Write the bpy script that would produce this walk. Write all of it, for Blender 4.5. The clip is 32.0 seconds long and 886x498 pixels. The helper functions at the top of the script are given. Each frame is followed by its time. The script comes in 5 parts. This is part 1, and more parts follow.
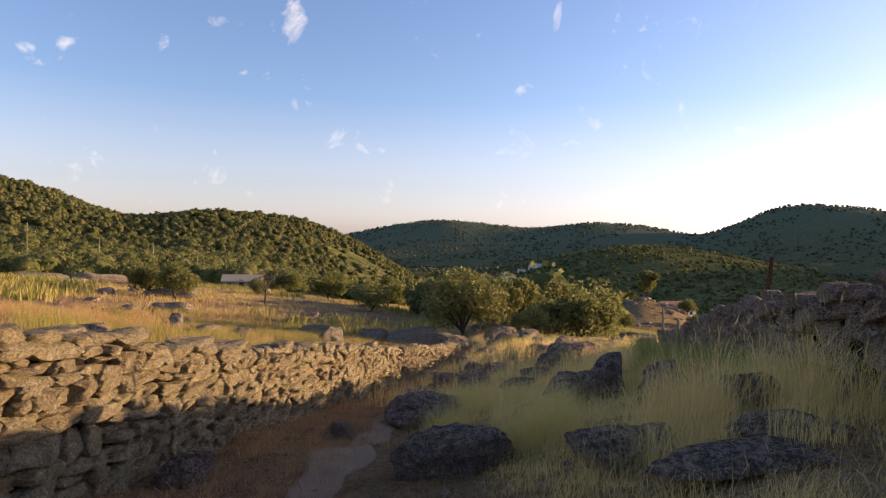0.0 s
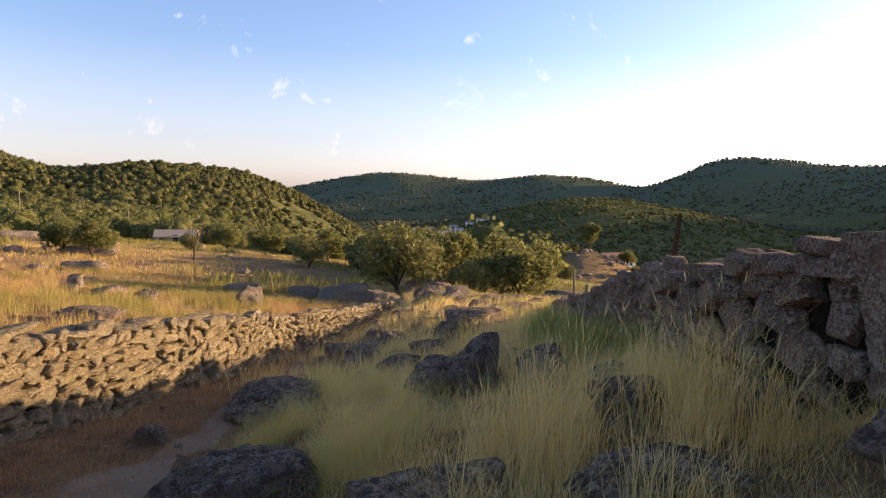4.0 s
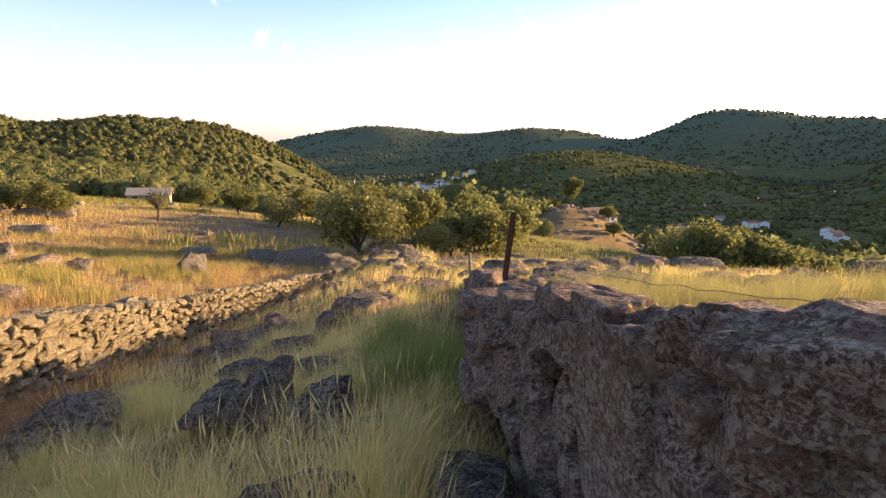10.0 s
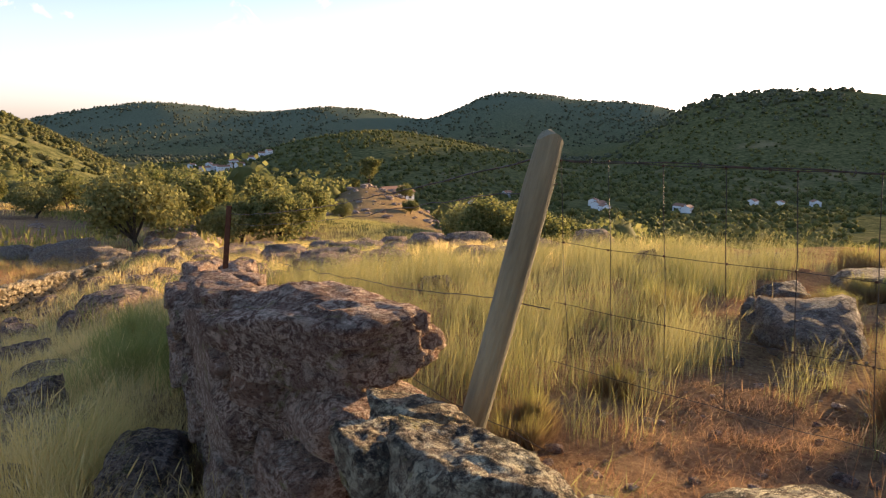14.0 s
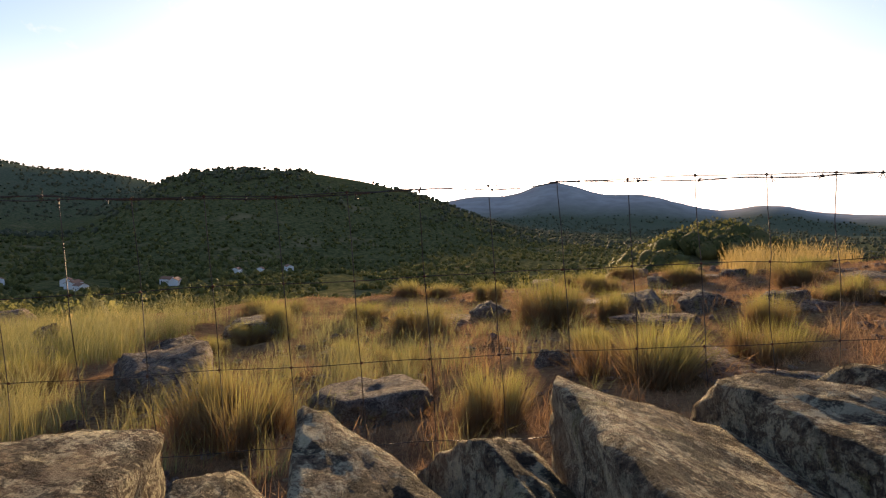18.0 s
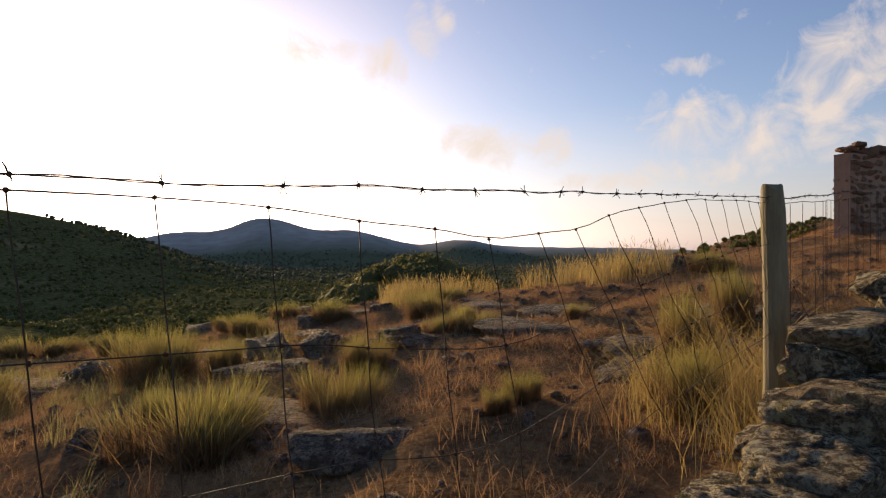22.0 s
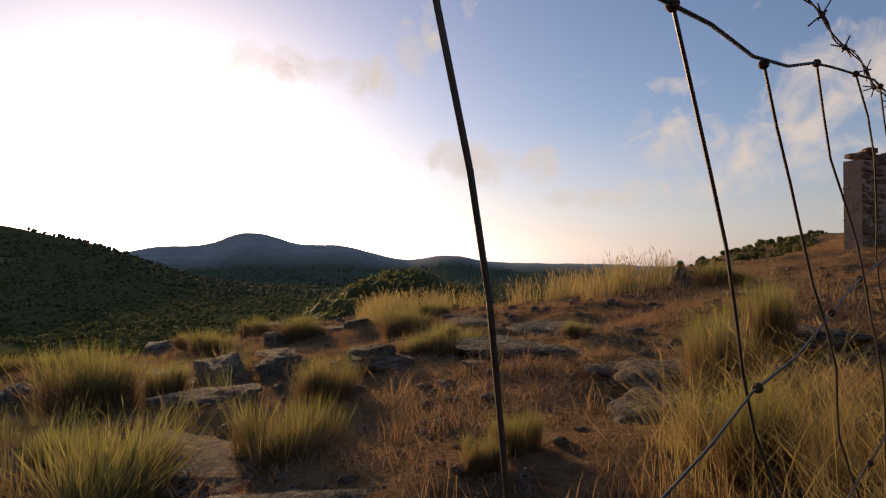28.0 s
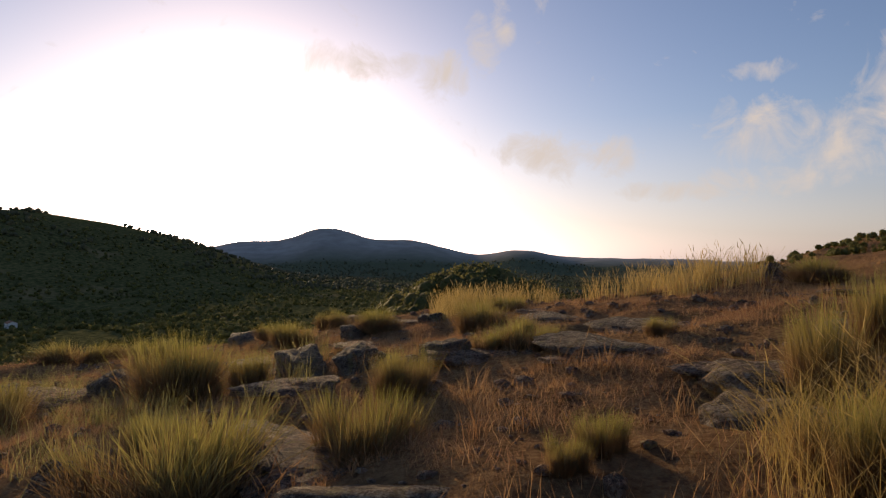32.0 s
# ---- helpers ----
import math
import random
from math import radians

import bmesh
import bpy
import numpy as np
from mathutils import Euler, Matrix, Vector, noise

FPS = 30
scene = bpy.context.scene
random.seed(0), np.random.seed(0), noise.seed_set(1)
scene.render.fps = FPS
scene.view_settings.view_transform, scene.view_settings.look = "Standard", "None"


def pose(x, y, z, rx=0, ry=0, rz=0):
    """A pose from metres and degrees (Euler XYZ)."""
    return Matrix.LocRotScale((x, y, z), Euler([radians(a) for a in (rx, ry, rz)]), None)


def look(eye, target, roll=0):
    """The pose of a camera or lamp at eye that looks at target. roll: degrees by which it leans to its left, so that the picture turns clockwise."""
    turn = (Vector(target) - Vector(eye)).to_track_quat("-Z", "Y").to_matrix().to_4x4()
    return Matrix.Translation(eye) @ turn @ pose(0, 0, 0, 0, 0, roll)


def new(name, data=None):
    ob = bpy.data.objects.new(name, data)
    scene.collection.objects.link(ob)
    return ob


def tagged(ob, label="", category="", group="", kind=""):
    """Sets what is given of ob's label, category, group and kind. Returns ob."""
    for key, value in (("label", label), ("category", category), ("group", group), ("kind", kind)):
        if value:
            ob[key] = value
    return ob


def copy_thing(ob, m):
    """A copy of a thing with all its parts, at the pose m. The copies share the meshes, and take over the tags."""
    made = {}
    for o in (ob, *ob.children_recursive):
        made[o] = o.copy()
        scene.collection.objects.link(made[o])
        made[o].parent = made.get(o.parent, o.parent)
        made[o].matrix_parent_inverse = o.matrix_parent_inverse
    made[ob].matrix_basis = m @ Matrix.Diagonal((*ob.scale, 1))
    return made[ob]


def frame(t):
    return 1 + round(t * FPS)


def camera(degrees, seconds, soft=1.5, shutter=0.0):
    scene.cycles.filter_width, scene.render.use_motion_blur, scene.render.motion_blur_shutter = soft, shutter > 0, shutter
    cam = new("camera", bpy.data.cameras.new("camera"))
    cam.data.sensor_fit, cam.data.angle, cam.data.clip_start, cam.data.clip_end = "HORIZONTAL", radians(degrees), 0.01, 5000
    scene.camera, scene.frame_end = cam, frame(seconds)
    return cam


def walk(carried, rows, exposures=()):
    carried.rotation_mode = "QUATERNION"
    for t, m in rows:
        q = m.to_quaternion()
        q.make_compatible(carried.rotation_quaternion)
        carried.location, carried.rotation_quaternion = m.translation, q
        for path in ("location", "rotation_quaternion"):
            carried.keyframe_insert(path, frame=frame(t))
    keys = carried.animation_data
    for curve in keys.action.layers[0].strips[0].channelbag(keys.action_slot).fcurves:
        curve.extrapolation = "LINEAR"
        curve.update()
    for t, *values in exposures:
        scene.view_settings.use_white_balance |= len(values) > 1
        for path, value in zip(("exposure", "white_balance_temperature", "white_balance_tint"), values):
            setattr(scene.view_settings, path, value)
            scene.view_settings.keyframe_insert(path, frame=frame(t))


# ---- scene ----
# ================= camera and its walk =================
cam = camera(71.43, 32.0, soft=1.2)
# seconds, eye x y z, yaw, pitch, roll (degrees)
PATH = [
    (0.0, -0.077, 0.026, 1.633, -0.04, -0.33, 1.05),
    (0.5, 0.053, 0.234, 1.600, 0.07, -1.07, 0.99),
    (1.0, 0.168, 0.443, 1.590, 0.23, -1.46, 0.99),
    (1.5, 0.248, 0.684, 1.587, 0.44, -1.89, 1.03),
    (2.0, 0.334, 0.883, 1.621, 0.19, -2.64, 0.97),
    (2.5, 0.480, 1.034, 1.646, -1.01, -3.07, 0.86),
    (3.0, 0.675, 1.147, 1.681, -1.95, -3.47, 0.85),
    (3.5, 0.844, 1.315, 1.667, -3.18, -4.01, 0.88),
    (4.0, 1.013, 1.514, 1.679, -4.86, -4.62, 0.89),
    (4.5, 1.152, 1.670, 1.685, -6.45, -5.28, 0.91),
    (6.5, 1.717, 1.832, 1.735, -8.51, -6.73, 0.67),
    (7.0, 1.900, 1.911, 1.736, -8.31, -6.86, 0.70),
    (7.5, 2.085, 2.009, 1.742, -7.81, -7.00, 0.78),
    (8.0, 2.232, 2.076, 1.737, -7.48, -6.96, 0.94),
    (8.5, 2.405, 2.137, 1.746, -7.37, -6.93, 0.95),
    (9.0, 2.571, 2.198, 1.865, -6.87, -6.92, 0.84),
    (9.5, 2.653, 2.322, 1.954, -6.35, -7.73, 0.76),
    (10.0, 2.724, 2.483, 2.022, -6.07, -8.84, 0.58),
    (10.5, 2.797, 2.568, 2.065, -6.35, -9.43, 0.36),
    (11.0, 2.886, 2.608, 2.087, -7.07, -10.13, 0.18),
    (11.5, 2.956, 2.618, 2.094, -8.18, -10.75, 0.27),
    (12.0, 3.004, 2.578, 2.097, -10.25, -10.65, 0.59),
    (12.5, 3.061, 2.442, 2.108, -13.68, -10.59, 0.79),
    (13.0, 3.128, 2.150, 2.133, -17.32, -10.23, 0.88),
    (13.5, 3.212, 1.938, 2.152, -20.27, -10.43, 0.86),
    (14.0, 3.302, 1.775, 2.182, -24.35, -10.53, 0.64),
    (14.5, 3.354, 1.623, 2.211, -30.70, -9.58, 0.41),
    (16.5, 3.382, 1.028, 2.306, -52.75, -6.42, -0.27),
    (17.0, 3.559, 0.984, 2.211, -59.09, -5.32, 0.74),
    (17.5, 3.757, 0.922, 2.119, -64.55, -3.92, 0.96),
    (18.0, 3.863, 0.792, 2.118, -69.47, -3.27, 0.82),
    (18.5, 3.984, 0.647, 2.117, -73.96, -2.67, 0.75),
    (19.0, 4.046, 0.525, 2.126, -77.85, -2.47, 0.68),
    (19.5, 4.134, 0.423, 2.122, -81.78, -1.97, 0.52),
    (20.0, 4.289, 0.307, 2.130, -84.88, -1.21, 0.40),
    (20.5, 4.376, 0.213, 2.132, -88.04, -0.50, 0.33),
    (21.0, 4.486, 0.086, 2.137, -90.50, -0.35, 0.17),
    (21.5, 4.582, -0.011, 2.138, -92.65, -0.09, 0.07),
    (22.0, 4.653, -0.084, 2.145, -95.66, 0.21, 0.01),
    (22.5, 4.714, -0.167, 2.156, -98.25, 0.55, -0.03),
    (23.0, 4.773, -0.212, 2.174, -99.32, 0.81, 0.03),
    (23.5, 4.844, -0.207, 2.185, -99.39, 0.89, 0.14),
    (24.0, 4.920, -0.197, 2.171, -99.33, 1.02, 0.19),
    (24.5, 4.995, -0.183, 2.146, -99.36, 1.20, 0.18),
    (25.0, 5.076, -0.192, 2.131, -99.20, 1.21, 0.13),
    (25.5, 5.153, -0.204, 2.115, -99.15, 1.27, 0.08),
    (27.5, 5.391, -0.232, 2.088, -97.69, 1.67, 0.26),
    (28.0, 5.418, -0.231, 2.085, -96.85, 1.66, 0.26),
    (28.5, 5.440, -0.226, 2.080, -95.98, 1.70, 0.40),
    (29.0, 5.465, -0.218, 2.078, -96.03, 1.34, 0.65),
    (29.5, 5.483, -0.210, 2.073, -94.41, 1.26, 0.69),
    (30.0, 5.497, -0.206, 2.070, -93.65, 1.06, 0.58),
    (30.5, 5.498, -0.203, 2.071, -92.70, 0.76, 0.49),
    (31.0, 5.497, -0.203, 2.073, -91.59, 0.63, 0.43),
    (31.5, 5.493, -0.203, 2.074, -90.83, 0.73, 0.40),
    (32.0, 5.489, -0.203, 2.079, -90.21, 1.13, 0.41),
]
walk(cam, [(t, pose(x, y, z, 90 + pitch, 0, yaw) @ pose(0, 0, 0, 0, 0, roll)) for t, x, y, z, yaw, pitch, roll in PATH],
     exposures=[(0.0, 1.0, 6900, 17), (3.5, 1.2, 6900, 17), (7.0, 1.58, 7100, 15), (10.0, 1.68, 7150, 15), (13.0, 1.68, 7200, 15), (15.5, 1.18, 7200, 15), (18.0, 0.9, 7200, 15), (21.0, 0.36, 7200, 14), (23.5, 0.16, 7100, 14), (26.0, 0.1, 7100, 14), (28.0, -0.06, 7100, 14), (32.0, -0.1, 7100, 14)])

# ================= world and sun =================
SUN_AZ, SUN_EL = 72.0, 7.5
world = bpy.data.worlds.new("sky")
scene.world = world
world.use_nodes = True
wt = world.node_tree
wt.nodes.clear()


def wnode(kind, **kw):
    n = wt.nodes.new(kind)
    for k, v in kw.items():
        n.inputs[k].default_value = v
    return n


sky = wnode("ShaderNodeTexSky")
sky.sky_type, sky.sun_disc = "NISHITA", False
sky.sun_elevation, sky.sun_rotation = radians(SUN_EL), radians(SUN_AZ)
sky.air_density, sky.dust_density, sky.ozone_density, sky.altitude = 1.0, 1.2, 2.6, 300
coord = wnode("ShaderNodeTexCoord")
bg = wnode("ShaderNodeBackground", Strength=0.165)
wout = wnode("ShaderNodeOutputWorld")


def wmath(op, a, b=0.0, clamp=False):
    n = wt.nodes.new("ShaderNodeMath")
    n.operation, n.use_clamp = op, clamp
    for i, v in enumerate((a, b)):
        if hasattr(v, "links"):
            wt.links.new(v, n.inputs[i])
        else:
            n.inputs[i].default_value = v
    return n.outputs[0]


# evening clouds: bearing, elevation, half width, half height in degrees
CLOUDS = [(-13.9, 19.0, 1.3, 2.6), (-20.8, 18.6, 1.5, 0.8), (-24.6, 15.9, 0.8, 1.0), (-13.8, 12.3, 2.2, 0.9), (-7.2, 8.7, 3.6, 0.6), (-31.6, 15.0, 0.8, 0.6), (10.2, 20.3, 0.8, 1.9), (3.1, 18.6, 0.6, 0.8),
          (-34.4, 14.3, 0.8, 0.5), (-29.0, 12.8, 2.8, 0.6), (-18.2, 14.6, 1.2, 0.6), (40.0, 5.5, 12.0, 0.5), (82.5, 17.8, 4.2, 1.4), (90.6, 16.6, 2.2, 2.0), (93.5, 19.2, 1.4, 2.6), (95.6, 21.5, 1.2, 1.8), (117.8, 15.6, 2.6, 0.8), (117.4, 10.6, 3.0, 2.6),
          (122.0, 9.4, 4.2, 2.5), (126.5, 11.0, 3.6, 3.0), (131.0, 13.6, 4.5, 3.5), (100.0, 9.8, 4.2, 1.6), (105.0, 9.6, 2.6, 1.5), (110.8, 6.2, 4.2, 0.7), (118.5, 7.0, 4.5, 1.2), (137.0, 9.0, 5.0, 3.0), (150.0, 16.0, 6.0, 3.0), (-60.0, 17.0, 5.0, 2.0)]
axis = wnode("ShaderNodeSeparateXYZ")
wt.links.new(coord.outputs["Generated"], axis.inputs[0])
bearing = wmath("MULTIPLY", wmath("ARCTAN2", axis.outputs[0], axis.outputs[1]), 57.2958)
rise = wmath("MULTIPLY", wmath("ARCSINE", axis.outputs[2]), 57.2958)
puffs = wnode("ShaderNodeTexNoise", Scale=16.0, Detail=8.0, Roughness=0.62, Distortion=0.6)
wt.links.new(coord.outputs["Generated"], puffs.inputs["Vector"])
ragged = wmath("MULTIPLY", wmath("SUBTRACT", puffs.outputs[0], 0.51), 5.5)
cover = 0.0
for c_az, c_el, c_w, c_h in CLOUDS:
    du = wmath("DIVIDE", wmath("SUBTRACT", bearing, c_az), c_w * 1.25)
    dv = wmath("DIVIDE", wmath("SUBTRACT", rise, c_el), c_h * 1.25)
    body = wmath("SUBTRACT", 0.2 if c_az < 60 else 1.1, wmath("ADD", wmath("MULTIPLY", du, du), wmath("MULTIPLY", dv, dv)))
    cover = wmath("MAXIMUM", cover, wmath("MAXIMUM", body, -0.6)) if cover else wmath("MAXIMUM", body, -0.6)
cloud = wmath("MULTIPLY", wmath("ADD", cover, ragged), 0.6, True)
haze = wnode("ShaderNodeHueSaturation")
wt.links.new(wmath("SUBTRACT", 1.0, wmath("MULTIPLY", wmath("SUBTRACT", 1.0, wmath("DIVIDE", rise, 13.0, True)), 0.62)), haze.inputs["Saturation"])
wt.links.new(sky.outputs[0], haze.inputs["Color"])
tone = wnode("ShaderNodeMix")
tone.data_type, tone.blend_type = "RGBA", "MULTIPLY"
tone.inputs[0].default_value = 1.0
wt.links.new(haze.outputs[0], tone.inputs[6])
tone.inputs[7].default_value = (1.03, 0.945, 1.06, 1)
cloud_light = wnode("ShaderNodeMix")
cloud_light.data_type, cloud_light.blend_type = "RGBA", "MIX"
wt.links.new(wmath("MULTIPLY", cloud, 0.85), cloud_light.inputs[0])
wt.links.new(tone.outputs[2], cloud_light.inputs[6])
cloud_light.inputs[7].default_value = (4.3, 3.9, 3.6, 1)
wt.links.new(cloud_light.outputs[2], bg.inputs["Color"])
wt.links.new(bg.outputs[0], wout.inputs[0])

sun = new("sun", bpy.data.lights.new("sun", "SUN"))
sun.data.energy, sun.data.angle, sun.data.color = 5.0, radians(0.6), (1.0, 0.74, 0.43)
SUN_WAY = Vector((math.sin(radians(SUN_AZ)) * math.cos(radians(SUN_EL)), math.cos(radians(SUN_AZ)) * math.cos(radians(SUN_EL)), math.sin(radians(SUN_EL))))
sun.matrix_world = look(SUN_WAY * 50, (0, 0, 0))

# ================= materials =================


def material(name, rough=0.85, spec=0.25):
    m = bpy.data.materials.new(name)
    m.use_nodes = True
    b = m.node_tree.nodes["Principled BSDF"]
    b.inputs["Roughness"].default_value = rough
    b.inputs["Specular IOR Level"].default_value = spec
    return m, m.node_tree, b


def node(nt, kind, **kw):
    n = nt.nodes.new(kind)
    for k, v in kw.items():
        n.inputs[k].default_value = v
    return n


def noise_of(nt, scale, detail=4.0, rough=0.55, vec=None):
    n = node(nt, "ShaderNodeTexNoise", Scale=scale, Detail=detail, Roughness=rough)
    if vec is not None:
        nt.links.new(vec, n.inputs["Vector"])
    return n.outputs[0]


def ramp_of(nt, fac, stops):
    n = nt.nodes.new("ShaderNodeValToRGB")
    cr = n.color_ramp
    while len(cr.elements) < len(stops):
        cr.elements.new(0.5)
    for e, (p, c) in zip(cr.elements, stops):
        e.position, e.color = p, (*c, 1)
    nt.links.new(fac, n.inputs[0])
    return n.outputs[0]


def mixc(nt, fac, a, b):
    n = nt.nodes.new("ShaderNodeMix")
    n.data_type = "RGBA"
    for sock, v in ((0, fac), (6, a), (7, b)):
        if hasattr(v, "links"):
            nt.links.new(v, n.inputs[sock])
        elif sock == 0:
            n.inputs[0].default_value = v
        else:
            n.inputs[sock].default_value = (*v, 1)
    return n.outputs[2]


def math_of(nt, op, a, b=0.0, clamp=False):
    n = nt.nodes.new("ShaderNodeMath")
    n.operation, n.use_clamp = op, clamp
    for i, v in enumerate((a, b)):
        if hasattr(v, "links"):
            nt.links.new(v, n.inputs[i])
        else:
            n.inputs[i].default_value = v
    return n.outputs[0]


def bump_to(nt, b, height, strength=0.4, dist=0.02):
    n = node(nt, "ShaderNodeBump", Strength=strength, Distance=dist)
    nt.links.new(height, n.inputs["Height"])
    nt.links.new(n.outputs[0], b.inputs["Normal"])


def world_pos(nt):
    return nt.nodes.new("ShaderNodeNewGeometry").outputs["Position"]


def mat_ground():
    m, nt, b = material("ground_soil", 1.0, 0.0)
    p = world_pos(nt)
    big, mid, fine = noise_of(nt, 0.3, 5, 0.6, p), noise_of(nt, 2.6, 9, 0.72, p), noise_of(nt, 26.0, 6, 0.75, p)
    soil = ramp_of(nt, mid, [(0.34, (0.075, 0.046, 0.034)), (0.48, (0.23, 0.125, 0.08)), (0.66, (0.44, 0.27, 0.15))])
    straw = ramp_of(nt, fine, [(0.32, (0.10, 0.055, 0.035)), (0.5, (0.34, 0.21, 0.10)), (0.68, (0.56, 0.40, 0.20))])
    near = mixc(nt, ramp_of(nt, big, [(0.35, (0.25,) * 3), (0.65, (0.8,) * 3)]), soil, straw)
    # far slopes: scrub green with dry clearings
    sep = nt.nodes.new("ShaderNodeSeparateXYZ")
    nt.links.new(p, sep.inputs[0])
    r2 = math_of(nt, "SQRT", math_of(nt, "ADD", math_of(nt, "POWER", math_of(nt, "SUBTRACT", sep.outputs[0], 4.0), 2.0),
                                      math_of(nt, "POWER", math_of(nt, "SUBTRACT", sep.outputs[1], 2.0), 2.0)))
    reach = math_of(nt, "ADD", r2, math_of(nt, "MULTIPLY", math_of(nt, "MAXIMUM", math_of(nt, "ADD", sep.outputs[0], 5.0), 0.0), 2.4))
    far = math_of(nt, "DIVIDE", math_of(nt, "SUBTRACT", reach, 72.0), 50.0, True)
    clearing = noise_of(nt, 0.012, 7, 0.62, p)
    canopy = noise_of(nt, 0.16, 6, 0.7, p)
    scrub = ramp_of(nt, canopy, [(0.35, (0.045, 0.050, 0.020)), (0.5, (0.105, 0.105, 0.042)), (0.65, (0.175, 0.155, 0.065))])
    scrub = mixc(nt, ramp_of(nt, clearing, [(0.58, (0,) * 3), (0.70, (0.8,) * 3)]), scrub, (0.26, 0.20, 0.10))
    # Beyond 1500 m the scrub turns paler and bluer, haze put into its colour
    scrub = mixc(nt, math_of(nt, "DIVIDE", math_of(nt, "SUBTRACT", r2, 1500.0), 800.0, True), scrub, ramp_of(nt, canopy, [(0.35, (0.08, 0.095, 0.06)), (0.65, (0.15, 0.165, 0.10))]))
    # height goes by distance only: pale grey puts haze into the mountain's colour
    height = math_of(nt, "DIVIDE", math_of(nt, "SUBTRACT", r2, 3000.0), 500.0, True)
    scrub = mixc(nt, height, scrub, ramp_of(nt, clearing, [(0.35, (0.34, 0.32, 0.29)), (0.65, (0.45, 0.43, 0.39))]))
    knoll = math_of(nt, "SQRT", math_of(nt, "ADD", math_of(nt, "POWER", math_of(nt, "SUBTRACT", sep.outputs[0], 48.0), 2.0), math_of(nt, "POWER", math_of(nt, "SUBTRACT", sep.outputs[1], 138.0), 2.0)))
    bare = math_of(nt, "DIVIDE", math_of(nt, "SUBTRACT", math_of(nt, "ADD", 34.0, math_of(nt, "MULTIPLY", canopy, 24.0)), knoll), 14.0, True)
    far = math_of(nt, "MULTIPLY", far, math_of(nt, "SUBTRACT", 1.0, math_of(nt, "MULTIPLY", bare, 0.6)))
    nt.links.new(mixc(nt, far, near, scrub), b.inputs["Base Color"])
    bump_to(nt, b, math_of(nt, "ADD", fine, math_of(nt, "MULTIPLY", mid, 2.5)), 1.0, 0.07)
    return m


def mat_stone(name, dark, light, lichen, amount=0.55, warm=(0.34, 0.22, 0.12), moss=0.75):
    """Weathered granite: mottled tone, pale lichen rosettes, dark moss on upward faces."""
    m, nt, b = material(name, 0.95, 0.08)
    geo = nt.nodes.new("ShaderNodeNewGeometry")
    info = nt.nodes.new("ShaderNodeObjectInfo").outputs["Random"]
    shift = nt.nodes.new("ShaderNodeVectorMath")
    shift.operation = "MULTIPLY_ADD"
    nt.links.new(info, shift.inputs[0])
    shift.inputs[1].default_value = (31.0, 17.0, 23.0)
    nt.links.new(geo.outputs["Position"], shift.inputs[2])
    p = shift.outputs[0]
    up = nt.nodes.new("ShaderNodeSeparateXYZ")
    nt.links.new(geo.outputs["Normal"], up.inputs[0])
    n1, n2, n3 = noise_of(nt, 3.2, 9, 0.68, p), noise_of(nt, 34.0, 8, 0.75, p), noise_of(nt, 130.0, 4, 0.7, p)
    base = ramp_of(nt, n1, [(0.22, dark), (0.50, light), (0.80, warm)])
    tint = mixc(nt, math_of(nt, "MULTIPLY", info, 0.8), base, warm)
    shade = math_of(nt, "FRACT", math_of(nt, "MULTIPLY", info, 7.31))
    tint = mixc(nt, math_of(nt, "MULTIPLY", shade, 0.7), tint, dark)
    tint = mixc(nt, ramp_of(nt, n2, [(0.38, (0.55,) * 3), (0.50, (0.0,) * 3)]), tint, dark)
    tint = mixc(nt, ramp_of(nt, n3, [(0.38, (0.4,) * 3), (0.6, (0.0,) * 3)]), tint, dark)
    warp = nt.nodes.new("ShaderNodeVectorMath")
    warp.operation = "MULTIPLY_ADD"
    wob = node(nt, "ShaderNodeTexNoise", Scale=28.0, Detail=5.0)
    nt.links.new(p, wob.inputs["Vector"])
    nt.links.new(wob.outputs["Color"], warp.inputs[0])
    warp.inputs[1].default_value = (0.06, 0.06, 0.06)
    nt.links.new(p, warp.inputs[2])
    col = tint
    for scale, share, edge in ((14.0, 0.45, 0.40), (42.0, 0.55, 0.38)):
        vor = node(nt, "ShaderNodeTexVoronoi", Scale=scale)
        nt.links.new(warp.outputs[0], vor.inputs["Vector"])
        cell = nt.nodes.new("ShaderNodeSeparateColor")
        nt.links.new(vor.outputs["Color"], cell.inputs[0])
        disc = ramp_of(nt, vor.outputs["Distance"], [(edge - 0.08, (1,) * 3), (edge + 0.04, (0,) * 3)])
        some = ramp_of(nt, cell.outputs[0], [(1 - share * amount - 0.02, (0,) * 3), (1 - share * amount + 0.02, (1,) * 3)])
        grain = ramp_of(nt, n2, [(0.40, (0.15,) * 3), (0.55, (0.85,) * 3)])
        col = mixc(nt, math_of(nt, "MULTIPLY", math_of(nt, "MULTIPLY", disc, some), grain), col, lichen)
    # fine speckle: dark pits and pale crust
    n4, zone = noise_of(nt, 52.0, 9, 0.82, warp.outputs[0]), noise_of(nt, 6.0, 4, 0.6, p)
    pale = math_of(nt, "MULTIPLY", ramp_of(nt, n4, [(0.49, (0,) * 3), (0.54, (1,) * 3)]), ramp_of(nt, zone, [(0.36, (0.15,) * 3), (0.54, (0.9,) * 3)]))
    col = mixc(nt, pale, col, lichen)
    col = mixc(nt, ramp_of(nt, n4, [(0.40, (0.75,) * 3), (0.45, (0.0,) * 3)]), col, (dark[0] * 0.35, dark[1] * 0.35, dark[2] * 0.35))
    ylw = ramp_of(nt, noise_of(nt, 7.0, 8, 0.75, p), [(0.57, (0,) * 3), (0.62, (1,) * 3)])
